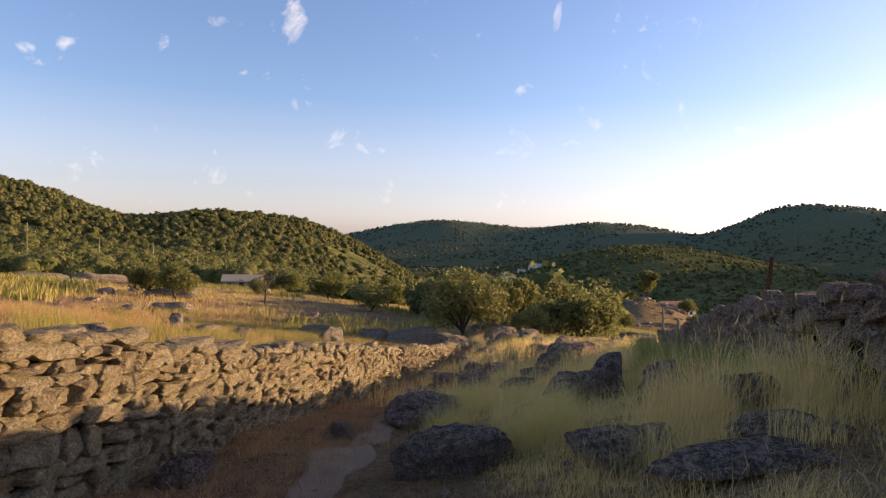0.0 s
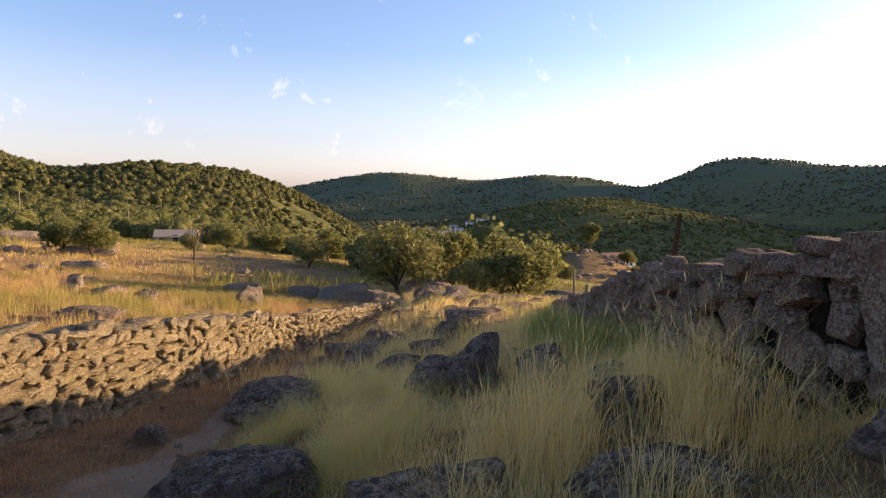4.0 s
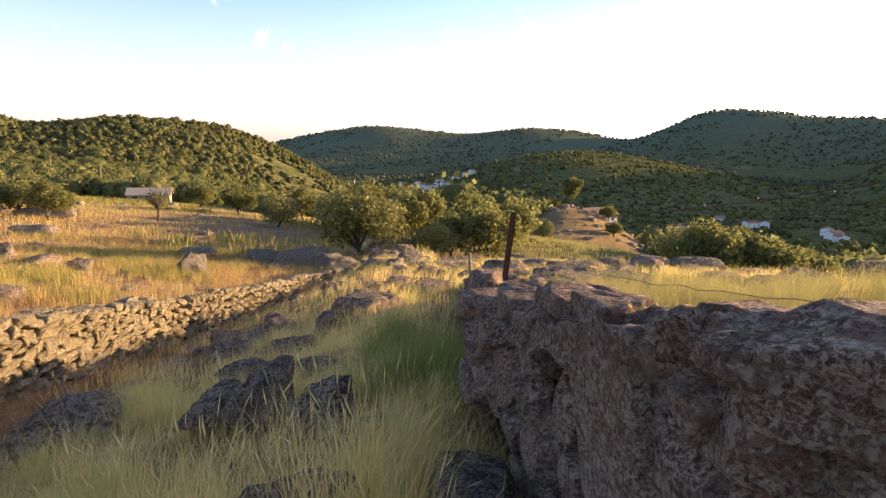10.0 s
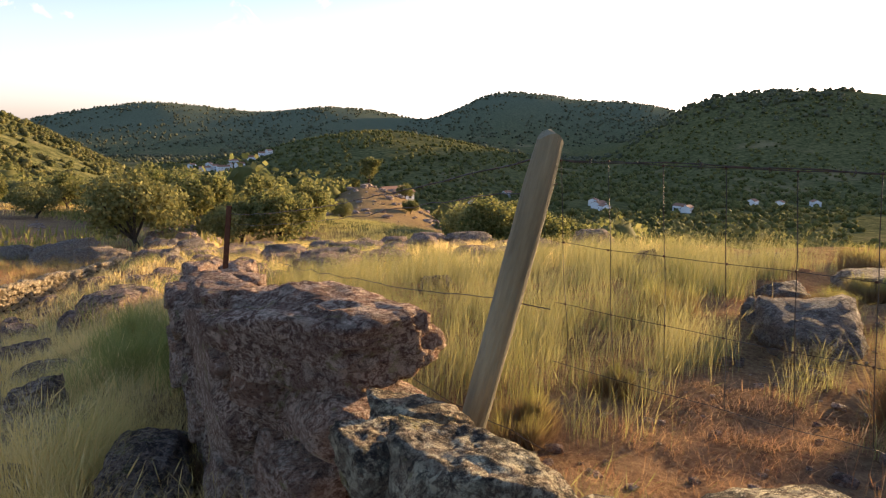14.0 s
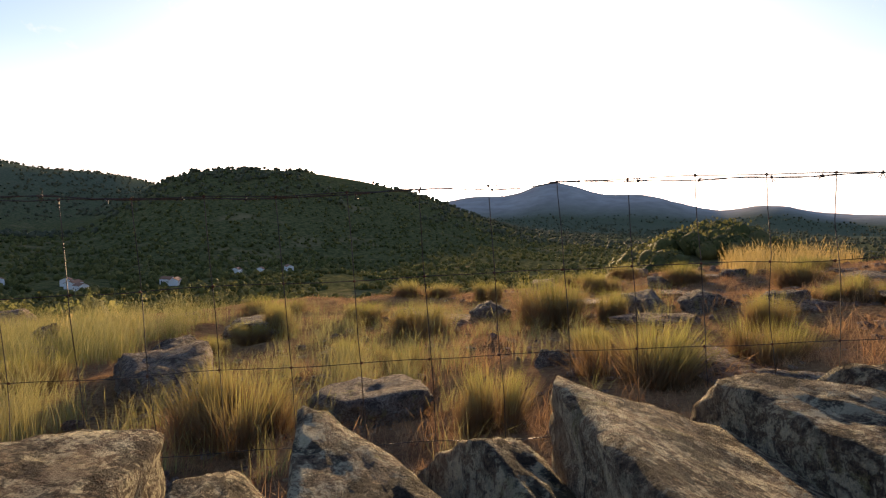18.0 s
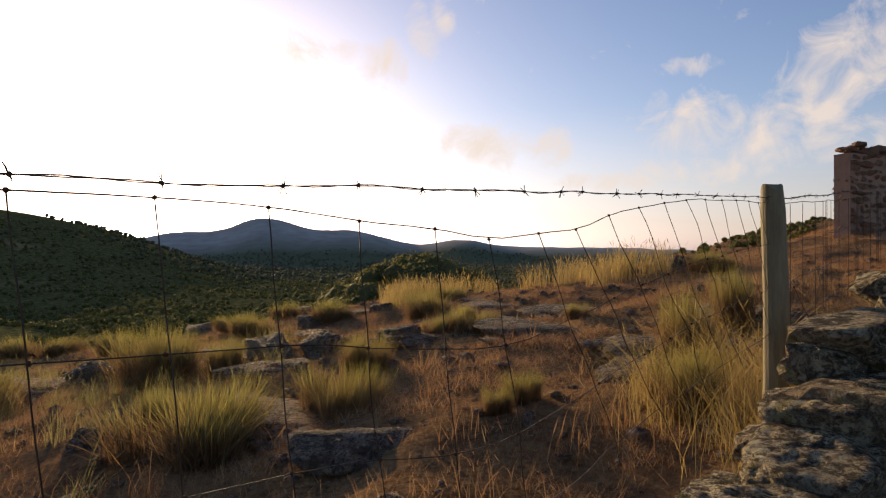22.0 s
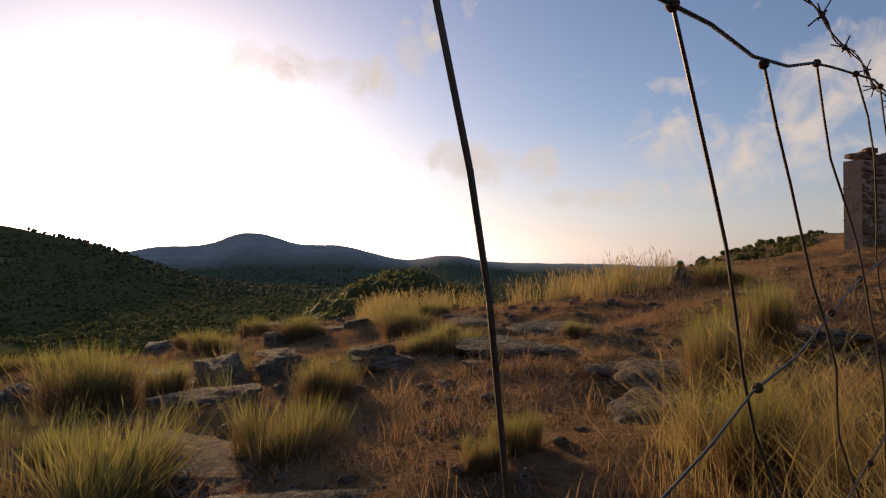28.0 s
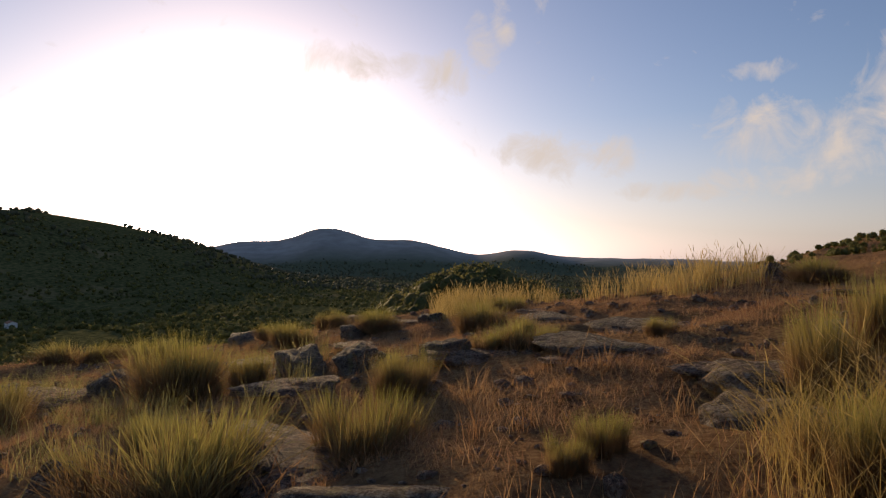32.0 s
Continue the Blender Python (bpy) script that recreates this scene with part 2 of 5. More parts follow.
    col = mixc(nt, math_of(nt, "MULTIPLY", ylw, 0.5), col, (0.40, 0.36, 0.13))
    topside = math_of(nt, "MULTIPLY", math_of(nt, "ADD", up.outputs[2], 0.25), 0.9, True)
    blk = ramp_of(nt, noise_of(nt, 13.0, 10, 0.82, p), [(0.49, (0,) * 3), (0.53, (1,) * 3)])
    col = mixc(nt, math_of(nt, "MULTIPLY", math_of(nt, "MULTIPLY", blk, topside), moss), col, (0.020, 0.019, 0.018))
    nt.links.new(col, b.inputs["Base Color"])
    bump_to(nt, b, math_of(nt, "ADD", math_of(nt, "MULTIPLY", n2, 2.0), math_of(nt, "ADD", math_of(nt, "MULTIPLY", n1, 0.8), math_of(nt, "MULTIPLY", n3, 1.3))), 1.0, 0.05)
    return m


def mat_blade(name, low, high, dry, trans=0.35, woody=None):
    m, nt, b = material(name, 0.8, 0.08)
    g = nt.nodes.new("ShaderNodeNewGeometry")
    col = ramp_of(nt, g.outputs["Random Per Island"], [(0.0, low), (0.45, high), (1.0, dry)])
    patch = ramp_of(nt, noise_of(nt, 0.9, 4, 0.6, g.outputs["Position"]), [(0.35, (0.0,) * 3), (0.7, (0.6,) * 3)])
    col = mixc(nt, patch, col, dry)
    if woody:
        tall = nt.nodes.new("ShaderNodeSeparateXYZ")
        nt.links.new(nt.nodes.new("ShaderNodeTexCoord").outputs["Object"], tall.inputs[0])
        col = mixc(nt, ramp_of(nt, tall.outputs[2], [(0.30, (1.0,) * 3), (0.68, (0.0,) * 3)]), col, woody)
    nt.links.new(col, b.inputs["Base Color"])
    tr = nt.nodes.new("ShaderNodeBsdfTranslucent")
    nt.links.new(col, tr.inputs["Color"])
    mx = node(nt, "ShaderNodeMixShader", Fac=trans)
    nt.links.new(b.outputs[0], mx.inputs[1])
    nt.links.new(tr.outputs[0], mx.inputs[2])
    nt.links.new(mx.outputs[0], nt.nodes["Material Output"].inputs[0])
    return m


def mat_plain(name, stops, scale=8.0, rough=0.85, metal=0.0, bump=0.3, stretch_z=1.0):
    m, nt, b = material(name, rough, 0.3)
    mp = node(nt, "ShaderNodeMapping", Scale=(1, 1, stretch_z))
    nt.links.new(nt.nodes.new("ShaderNodeTexCoord").outputs["Object"], mp.inputs["Vector"])
    n1 = noise_of(nt, scale, 7, 0.65, mp.outputs[0])
    n2 = noise_of(nt, scale * 6, 5, 0.7, mp.outputs[0])
    f = math_of(nt, "ADD", math_of(nt, "MULTIPLY", n1, 0.65), math_of(nt, "MULTIPLY", n2, 0.35))
    nt.links.new(ramp_of(nt, f, stops), b.inputs["Base Color"])
    b.inputs["Metallic"].default_value = metal
    bump_to(nt, b, n2, bump, 0.01)
    return m


M_GROUND = mat_ground()
M_PALE = mat_stone("pale_lichen_stone", (0.30, 0.22, 0.125), (0.48, 0.37, 0.22), (0.66, 0.56, 0.39), 0.6, (0.48, 0.33, 0.165), 0.5)
M_DARK = mat_stone("dark_lichen_stone", (0.17, 0.088, 0.066), (0.48, 0.295, 0.205), (0.80, 0.62, 0.46), 0.75, (0.57, 0.32, 0.195), 0.45)
M_MOSSY = mat_stone("mossy_wall_stone", (0.13, 0.10, 0.072), (0.40, 0.31, 0.21), (0.78, 0.70, 0.47), 0.85, (0.46, 0.32, 0.20), 0.8)
M_SLAB = mat_stone("field_bedrock", (0.15, 0.11, 0.085), (0.31, 0.24, 0.185), (0.48, 0.42, 0.33), 0.5, (0.36, 0.24, 0.165), 0.6)
M_ROCK = mat_stone("boulder_stone", (0.17, 0.108, 0.088), (0.37, 0.25, 0.195), (0.56, 0.45, 0.35), 0.5, (0.42, 0.26, 0.175), 0.65)
M_MORTAR = mat_plain("ruin_mortar", [(0.3, (0.28, 0.165, 0.11)), (0.7, (0.44, 0.28, 0.19))], 9, 0.95)
# Near black without gloss: the shade between wall stones, put into the core's colour
M_CORE = mat_plain("rubble_gap_shade", [(0.3, (0.008, 0.006, 0.005)), (0.7, (0.03, 0.022, 0.016))])
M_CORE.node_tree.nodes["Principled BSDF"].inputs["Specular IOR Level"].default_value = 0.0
M_TALL = mat_blade("tall_dry_grass", (0.62, 0.42, 0.12), (0.80, 0.56, 0.19), (0.86, 0.66, 0.30), 0.55)
M_FEATHER = mat_blade("feathery_grass", (0.54, 0.42, 0.13), (0.68, 0.53, 0.17), (0.74, 0.60, 0.24), 0.5)
M_FIELD = mat_blade("pale_field_grass", (0.165, 0.17, 0.045), (0.31, 0.29, 0.095), (0.47, 0.395, 0.17))
M_GOLD = mat_blade("golden_grass", (0.26, 0.20, 0.06), (0.48, 0.35, 0.12), (0.60, 0.44, 0.18))
M_GREEN = mat_blade("green_grass", (0.14, 0.19, 0.04), (0.26, 0.29, 0.07), (0.40, 0.36, 0.12))
M_SHORT = mat_blade("short_dry_grass", (0.22, 0.10, 0.05), (0.44, 0.23, 0.10), (0.56, 0.36, 0.17), 0.25)
M_RUSTY = mat_blade("rusty_field_grass", (0.22, 0.10, 0.06), (0.42, 0.22, 0.115), (0.58, 0.37, 0.18), 0.3)
M_BROOM = mat_blade("broom_twigs", (0.16, 0.17, 0.03), (0.28, 0.28, 0.06), (0.40, 0.30, 0.11), 0.35)
M_CUSHION = mat_blade("broom_cushion", (0.19, 0.19, 0.04), (0.33, 0.31, 0.075), (0.44, 0.37, 0.13), 0.42, (0.24, 0.15, 0.075))
M_LEAF = mat_blade("oak_leaves", (0.055, 0.072, 0.022), (0.13, 0.145, 0.045), (0.26, 0.235, 0.085), 0.5)
M_HILL = mat_blade("hill_scrub_leaves", (0.05, 0.063, 0.021), (0.11, 0.122, 0.040), (0.20, 0.175, 0.070), 0.4)
M_OLIVE = mat_blade("olive_leaves", (0.11, 0.12, 0.04), (0.19, 0.185, 0.065), (0.26, 0.23, 0.08), 0.25)
# Paler, greyer green than the near leaves: distance haze put into the colour
M_WOODS = mat_blade("far_canopy", (0.08, 0.09, 0.05), (0.115, 0.12, 0.068), (0.155, 0.15, 0.085), 0.3)
M_BARK = mat_plain("bark", [(0.3, (0.03, 0.022, 0.016)), (0.7, (0.11, 0.085, 0.06))], 5, 0.9)
M_POST = mat_plain("weathered_post", [(0.3, (0.10, 0.085, 0.05)), (0.55, (0.26, 0.22, 0.13)), (0.75, (0.36, 0.31, 0.20))], 9, 0.85, 0, 0.5, 0.12)
M_RUST = mat_plain("rusty_iron", [(0.3, (0.04, 0.018, 0.012)), (0.7, (0.14, 0.06, 0.03))], 30, 0.75, 0.4)
M_WIRE = mat_plain("dull_wire", [(0.3, (0.045, 0.036, 0.030)), (0.7, (0.12, 0.09, 0.07))], 60, 0.55, 0.7, 0.1)
M_WHITE = mat_plain("white_render", [(0.3, (0.62, 0.60, 0.56)), (0.7, (0.80, 0.79, 0.76))], 3, 0.8)
M_CLAY = mat_plain("clay_tiles", [(0.3, (0.20, 0.09, 0.05)), (0.7, (0.38, 0.20, 0.12))], 6, 0.85)
M_OLDTILE = mat_plain("faded_tiles", [(0.3, (0.36, 0.25, 0.16)), (0.7, (0.52, 0.40, 0.28))], 6, 0.85)
M_OLDWALL = mat_plain("ochre_plaster", [(0.3, (0.26, 0.20, 0.12)), (0.7, (0.46, 0.38, 0.25))], 2, 0.9)
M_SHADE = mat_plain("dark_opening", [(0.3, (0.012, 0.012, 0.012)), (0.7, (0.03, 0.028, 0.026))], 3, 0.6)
M_DIRT = mat_plain("trodden_path", [(0.3, (0.15, 0.09, 0.055)), (0.7, (0.28, 0.18, 0.11))], 4, 0.95)

# ================= helpers for meshes =================
rng = np.random.default_rng(7)


def part(name, bm, mat, parent=None, label=""):
    me = bpy.data.meshes.new(name)
    bm.to_mesh(me)
    bm.free()
    me.materials.append(mat)
    ob = new(name, me)
    if parent is not None:
        ob.parent = parent
    if label:
        ob["label"] = label
    return ob


def mesh_of(name, verts, faces, mat, smooth=True):
    """A mesh from arrays: verts (n, 3), faces (k, 3 or 4)."""
    verts, faces = np.asarray(verts, np.float32), np.asarray(faces, np.int32)
    me = bpy.data.meshes.new(name)
    k = faces.shape[1]
    me.vertices.add(len(verts))
    me.vertices.foreach_set("co", verts.ravel())
    me.loops.add(faces.size)
    me.loops.foreach_set("vertex_index", faces.ravel())
    me.polygons.add(len(faces))
    me.polygons.foreach_set("loop_start", np.arange(0, faces.size, k, dtype=np.int32))
    me.polygons.foreach_set("loop_total", np.full(len(faces), k, np.int32))
    me.update(calc_edges=True)
    me.polygons.foreach_set("use_smooth", np.full(len(faces), smooth))
    me.materials.append(mat)
    return me


def smooth01(a, b, x):
    t = np.clip((np.asarray(x, float) - a) / (b - a), 0, 1)
    return t * t * (3 - 2 * t)


# ================= the ground =================
def lane_z(x, y):
    yy = np.clip(y, -6, 400)
    z = 0.3 - 0.135 * np.minimum(yy, 40) - 0.045 * np.clip(yy - 40, 0, 400)
    z = z + 0.25 * np.clip(x + 0.5, 0, 3.3)
    z = z + 0.30 * smooth01(2.75, 3.3, x) * smooth01(4.6, 3.5, y) * smooth01(2.2, 3.1, y)
    return z + 0.10 * np.clip(-x - 2.5, 0, 60)


def field_z(x, y):
    z = 1.2 - 0.16 * np.clip(y, -12, 3.5) - 0.07 * np.clip(y - 3.5, 0, 5) - 0.16 * np.clip(y - 8.5, 0, 40)
    z = z - 0.14 * np.exp(-((x - 5.4) ** 2 + (y + 0.2) ** 2) / 0.6)
    return z - 0.012 * np.clip(x - 12, 0, 60)


def wall_x(y):
    """The line of the field wall: x for a given y."""
    return np.interp(y, [-14.0, -8.0, -5.6, -3.0, -1.45, -0.85, -0.4, 0.2, 0.65, 1.3, 2.0, 3.0, 4.0, 7.2, 11.7, 40.0],
                     [20.0, 14.0, 10.0, 7.2, 6.0, 5.5, 5.1, 4.75, 4.6, 4.25, 3.95, 3.75, 3.65, 3.9, 4.2, 6.0])


def hill(az, r, az0, r0, wl, wr, wd, h):
    """A hill seen at bearing az0 (degrees from +y, to the right), r0 metres off."""
    w = np.where(az < az0, wl, wr)
    return h * np.exp(-np.abs((az - az0) / w) ** 2.2) * np.exp(-(np.log(np.maximum(r, 1) / r0) / wd) ** 2)


def waves(x, y, k):
    return np.sin(x * k + 1.3 * np.sin(y * k * 0.7)) * np.cos(y * k * 0.9 + 0.8 * np.sin(x * k * 0.6))


def ground_z(x, y):
    x, y = np.asarray(x, float), np.asarray(y, float)
    wx = wall_x(y)
    s = smooth01(-0.25, 0.25, x - wx)
    near = lane_z(x, y) * (1 - s) + field_z(x, y) * s
    near = near + 0.05 * waves(x, y, 1.9) + 0.03 * waves(x + 3, y, 4.7) + 0.012 * waves(x, y + 5, 11.0)
    dx, dy = x - 4.0, y - 2.0
    r, az = np.hypot(dx, dy), np.degrees(np.arctan2(dx, dy))
    along = dx * math.sin(radians(55)) + dy * math.cos(radians(55))
    base = -7.0 - 44.0 * smooth01(5, 300, along) - 8 * smooth01(150, 800, r)
    far = base.copy() if hasattr(base, "copy") else base
    for args in HILLS:
        far = far + hill(az, r, *args)
    far = far + smooth01(60, 400, r) * (2.2 * waves(x, y, 0.021) + 1.2 * waves(x + 40, y, 0.05)) + smooth01(600, 2000, r) * 5 * waves(x, y, 0.006)
    reach = np.interp(az, [-180, -60, 0, 22, 36, 50, 62, 75, 86, 98, 106, 112, 118, 124, 132, 150, 180], [60, 55, 45, 34, 20, 14, 12.5, 11.8, 13.5, 13.5, 12, 11.5, 12, 15, 26, 60, 60])
    k = smooth01(reach * 0.9, reach * 3.2, r)
    return near * (1 - k) + far * k


# bearing, distance, width left, width right, depth, height
HILLS = [
    (-20.5, 480, 6, 9, 0.4, 32), (-10, 560, 9, 9, 0.4, 49), (-31, 560, 8, 7, 0.45, 17), (-44, 600, 12, 14, 0.5, 57), (-70, 500, 20, 20, 0.5, 29),
    (-3, 3000, 10, 8, 0.3, 137), (8, 2900, 9, 9, 0.3, 119), (17, 2800, 7, 6, 0.3, 106), (31.5, 2600, 7.5, 8.4, 0.3, 218), (27, 2650, 4, 4, 0.3, 28), (43, 2700, 6, 8, 0.3, 140),
    (18, 1050, 12, 14, 0.35, 62), (21.5, 2780, 5, 4, 0.3, 24), (48, 1400, 7, 10, 0.35, 133), (62, 1500, 9, 12, 0.35, 120), (79.5, 4000, 3.2, 3.4, 0.22, 170), (73, 4100, 6, 6, 0.22, 176),
    (86, 3900, 5.5, 5.5, 0.22, 165), (92, 3800, 4, 4, 0.22, 22), (97.5, 3600, 3, 3, 0.22, 58), (105, 3800, 16, 25, 0.25, 86), (93.5, 150, 10.5, 8.5, 0.4, 17.5), (134, 130, 14, 30, 0.6, 15.5),
    (17.5, 155, 5.5, 7, 0.3, 11.5), (180, 400, 40, 60, 0.5, 70), (-110, 400, 30, 40, 0.5, 48),
]


def build_ground():
    nr, na = 230, 420
    rad = np.concatenate([np.linspace(0.12, 14, 90), 14 * (4700 / 14) ** (np.arange(1, nr - 89) / (nr - 90))])
    fan = np.linspace(-50, 140, 300)
    rest = np.linspace(140, 310, na - 300 + 2)[1:-1]
    ang = np.radians(np.concatenate([fan, rest]))
    na = len(ang)
    rr, aa = np.meshgrid(rad, ang, indexing="ij")
    x, y = 4.0 + rr * np.sin(aa), 2.0 + rr * np.cos(aa)
    z = ground_z(x, y)
    v = np.stack([x, y, z], -1).reshape(-1, 3)
    i, j = np.meshgrid(np.arange(len(rad) - 1), np.arange(na), indexing="ij")
    a, b = i * na + j, i * na + (j + 1) % na
    quads = np.stack([a, a + na, b + na, b], -1).reshape(-1, 4)
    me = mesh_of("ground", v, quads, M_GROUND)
    tagged(new("ground", me), "dry sloping ground with soil, straw and scrub hills", "ground", kind="structure")


build_ground()


# ================= stones =================
def stone_data(name, seed, level, mat, cuts=9, rough=0.03, soft=40.0, low=0.40, high=0.56, skew=0.28):
    """One angular field stone about a metre across: a skewed block broken by flat faces."""
    r = random.Random(seed)
    planes = []
    for ax in range(3):
        for sg in (-1, 1):
            n = Vector((r.uniform(-skew, skew), r.uniform(-skew, skew), r.uniform(-skew, skew)))
            n[ax] = sg
            planes.append((n.normalized(), r.uniform(0.42, 0.5)))
    for _ in range(cuts):
        n = Vector((r.gauss(0, 1), r.gauss(0, 1), r.gauss(0, 1))).normalized()
        planes.append((n, r.uniform(low, high)))
    bm = bmesh.new()
    bmesh.ops.create_icosphere(bm, subdivisions=level, radius=1.0)
    off = Vector((r.uniform(0, 50), r.uniform(0, 50), r.uniform(0, 50)))
    for v in bm.verts:
        d = v.co.normalized()
        total = sum(max(0.0, d.dot(n) / h) ** soft for n, h in planes)
        c = d * total ** (-1 / soft)
        c = c * (1 + 2.2 * rough * noise.noise(c * 2.6 + off) - 2.4 * rough * abs(noise.noise(c * 5.0 + off)) + rough * noise.noise(c * 12 + off) + 0.7 * rough * noise.noise(c * 28 + off))
        v.co = c
    me = bpy.data.meshes.new(name)
    bm.to_mesh(me)
    bm.free()
    me.materials.append(mat)
    me.polygons.foreach_set("use_smooth", np.full(len(me.polygons), level > 3))
    return me


HERO = [stone_data("stone", 100 + i, 5, M_DARK, 8, 0.022, 90, 0.43, 0.60, 0.22) for i in range(16)]
MOSSY = [stone_data("stone", 600 + i, 5, M_MOSSY, 9, 0.042, 26, 0.42, 0.56) for i in range(10)]
ROUNDED = [stone_data("stone", 660 + i, 5, M_MOSSY, 9, 0.024, 22, 0.38, 0.54, 0.30) for i in range(8)]
MOSSYSMALL = [stone_data("stone", 620 + i, 3, M_MOSSY, 7, 0.02, 60) for i in range(8)]
BLOCK = [stone_data("stone", 160 + i, 5, M_DARK, 8, 0.055, 50, 0.42, 0.58) for i in range(3)]
BIG = [stone_data("stone", 130 + i, 3, M_DARK, 7, 0.02, 60) for i in range(12)]
PALE = [stone_data("stone", 200 + i, 3, M_PALE, 7, 0.03, 60, 0.42, 0.56) for i in range(12)]
FARSTONE = [stone_data("stone", 300 + i, 1, M_PALE, 6, 0.02) for i in range(6)]
ROCK = [stone_data("boulder", 400 + i, 5, M_ROCK, 10, 0.06, 14, 0.34, 0.52) for i in range(8)]
SLAB = [stone_data("rock_slab", 450 + i, 4, M_SLAB, 12, 0.085, 16, 0.34, 0.54) for i in range(6)]


def put_stone(parent, me, at, size, yaw, tilt=(0, 0)):
    ob = new("stone", me)
    ob.parent = parent
    ob.matrix_basis = pose(*at, tilt[0], tilt[1], yaw) @ Matrix.Diagonal((*size, 1))
    return ob


def polyline(pts, step=0.02):
    """Samples of a line of (x, y, top) points: arc length, place, top, direction."""
    pts = np.array(pts, float)
    seg = np.hypot(*np.diff(pts[:, :2], axis=0).T)
    s = np.concatenate([[0], np.cumsum(seg)])
    return s, pts


def along(s, pts, q):
    p = np.array([np.interp(q, s, pts[:, k]) for k in range(3)])
    e = np.array([np.interp(min(q + 0.15, s[-1]), s, pts[:, k]) - np.interp(max(q - 0.15, 0), s, pts[:, k]) for k in range(2)])
    e /= np.hypot(*e)
    return p, e


def build_wall(name, pts, thick, row, wide, meshes, label, seed, faces=(-1, 1), hold=None, sink=0.05, lean=7, inset=0.0, ends=(), skip=0.0, fill=1.07, back=0.10, core_mat=None):
    """A dry-stone wall: a rubble core, painted near black as gap shade unless core_mat is given, with stones laid in
    uneven courses on its faces and top.
    """
    r = random.Random(seed)
    s, pts = polyline(pts)
    n = max(6, int(s[-1] / 0.25))
    pull = 0.16 if ends else 0.0
    bm = bmesh.new()
    rings = []
    for i in range(n + 1):
        p, e = along(s, pts, pull + (s[-1] - pull) * i / n)
        side = Vector((e[1], -e[0]))
        g = min(float(ground_z(p[0] + side.x * thick / 2, p[1] + side.y * thick / 2)), float(ground_z(p[0] - side.x * thick / 2, p[1] - side.y * thick / 2))) - 0.15
        h = thick / 2 - back
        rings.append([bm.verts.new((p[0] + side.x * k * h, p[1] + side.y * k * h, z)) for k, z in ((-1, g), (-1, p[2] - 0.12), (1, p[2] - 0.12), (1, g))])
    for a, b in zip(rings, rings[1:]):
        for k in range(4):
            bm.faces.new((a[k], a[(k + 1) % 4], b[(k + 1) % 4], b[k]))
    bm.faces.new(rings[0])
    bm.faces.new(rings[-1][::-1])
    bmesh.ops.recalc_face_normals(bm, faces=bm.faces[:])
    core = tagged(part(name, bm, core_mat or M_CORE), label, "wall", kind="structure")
    count = 0
    for face in faces:
        q = 0.0
        low = [None]
        level = 0
        tops = np.zeros(int(s[-1] / 0.05) + 2)
        grid = np.arange(len(tops)) * 0.05
        for i, gq in enumerate(grid):
            p, e = along(s, pts, min(gq, s[-1]))
            tops[i] = float(ground_z(p[0] + face * e[1] * thick / 2, p[1] - face * e[0] * thick / 2)) - sink
        limit = np.interp(grid, s, pts[:, 2])
        if skip and face == faces[0]:
            limit = np.where(grid < skip, tops, limit)
        while count < 1400:
            room = limit - tops
            if room.max() < row[0] * 0.5:
                break
            i = int(np.argmin(tops + (room < row[0] * 0.45) * 100))
            if room[i] < row[0] * 0.45:
                break
            h = min(r.uniform(*row), room[i] + 0.05)
            w = r.uniform(*wide) * (0.75 + 0.6 * h / row[1])
            if r.random() < 0.14:
                w, h = w * 0.65, min(h * 1.7, room[i] + 0.05)
            cells = max(2, int(round(w / 0.05)))
            k0, j = i, i + 1
            while j < len(tops) and j - k0 < cells and abs(tops[j] - tops[i]) < 0.06:
                j += 1
            while k0 > 0 and j - k0 < cells and abs(tops[k0 - 1] - tops[i]) < 0.06:
                k0 -= 1
            if j - k0 < 0.5 * cells:
                h = min(h, 0.05 * (j - k0) + 0.04)
            w = 0.05 * (j - k0) + 0.01
            z0 = float(tops[k0:j].max()) - 0.01
            mid = grid[k0] + w / 2
            p, e = along(s, pts, min(mid, s[-1]))
            depth = thick * r.uniform(0.42, 0.55)
            out = face * (thick / 2 - depth / 2 - inset + r.uniform(-0.03, 0.03))
            at = (p[0] + e[1] * out, p[1] - e[0] * out, z0 + h / 2)
            yaw = math.degrees(math.atan2(e[1], e[0])) + r.uniform(-lean, lean)
            put_stone(core, r.choice(meshes), at, (w * fill, depth * 1.12, h * (fill + 0.01)), yaw + 180 * r.randrange(2), (r.uniform(-lean, lean), r.uniform(-lean, lean)))
            tops[k0:j] = z0 + h
            count += 1
    # capping stones
    q = 0.1
    while q < s[-1]:
        p, e = along(s, pts, q)
        w, h = r.uniform(*wide) * 0.95, r.uniform(row[0], row[1]) * 0.8
        at = (p[0] + r.uniform(-0.04, 0.04), p[1] + r.uniform(-0.04, 0.04), p[2] - h * 0.52)
        yaw = math.degrees(math.atan2(e[1], e[0])) + r.uniform(-18, 18)
        put_stone(core, r.choice(meshes), at, (w * 1.1, thick * r.uniform(0.5, 0.85), h * 1.2), yaw, (r.uniform(-8, 8), r.uniform(-10, 10)))
        q += w * 0.85
    # stones closing the broken end
    if ends:
        p, e = along(s, pts, 0.0)
        z = float(ground_z(p[0], p[1])) - 0.05
        while z < p[2] - 0.2:
            h = r.uniform(0.13, 0.22)
            k = -thick / 2
            while k < thick / 2 - 0.05:
                w = r.uniform(0.14, 0.27)
                c = min(k + w / 2, thick / 2 - w * 0.4)
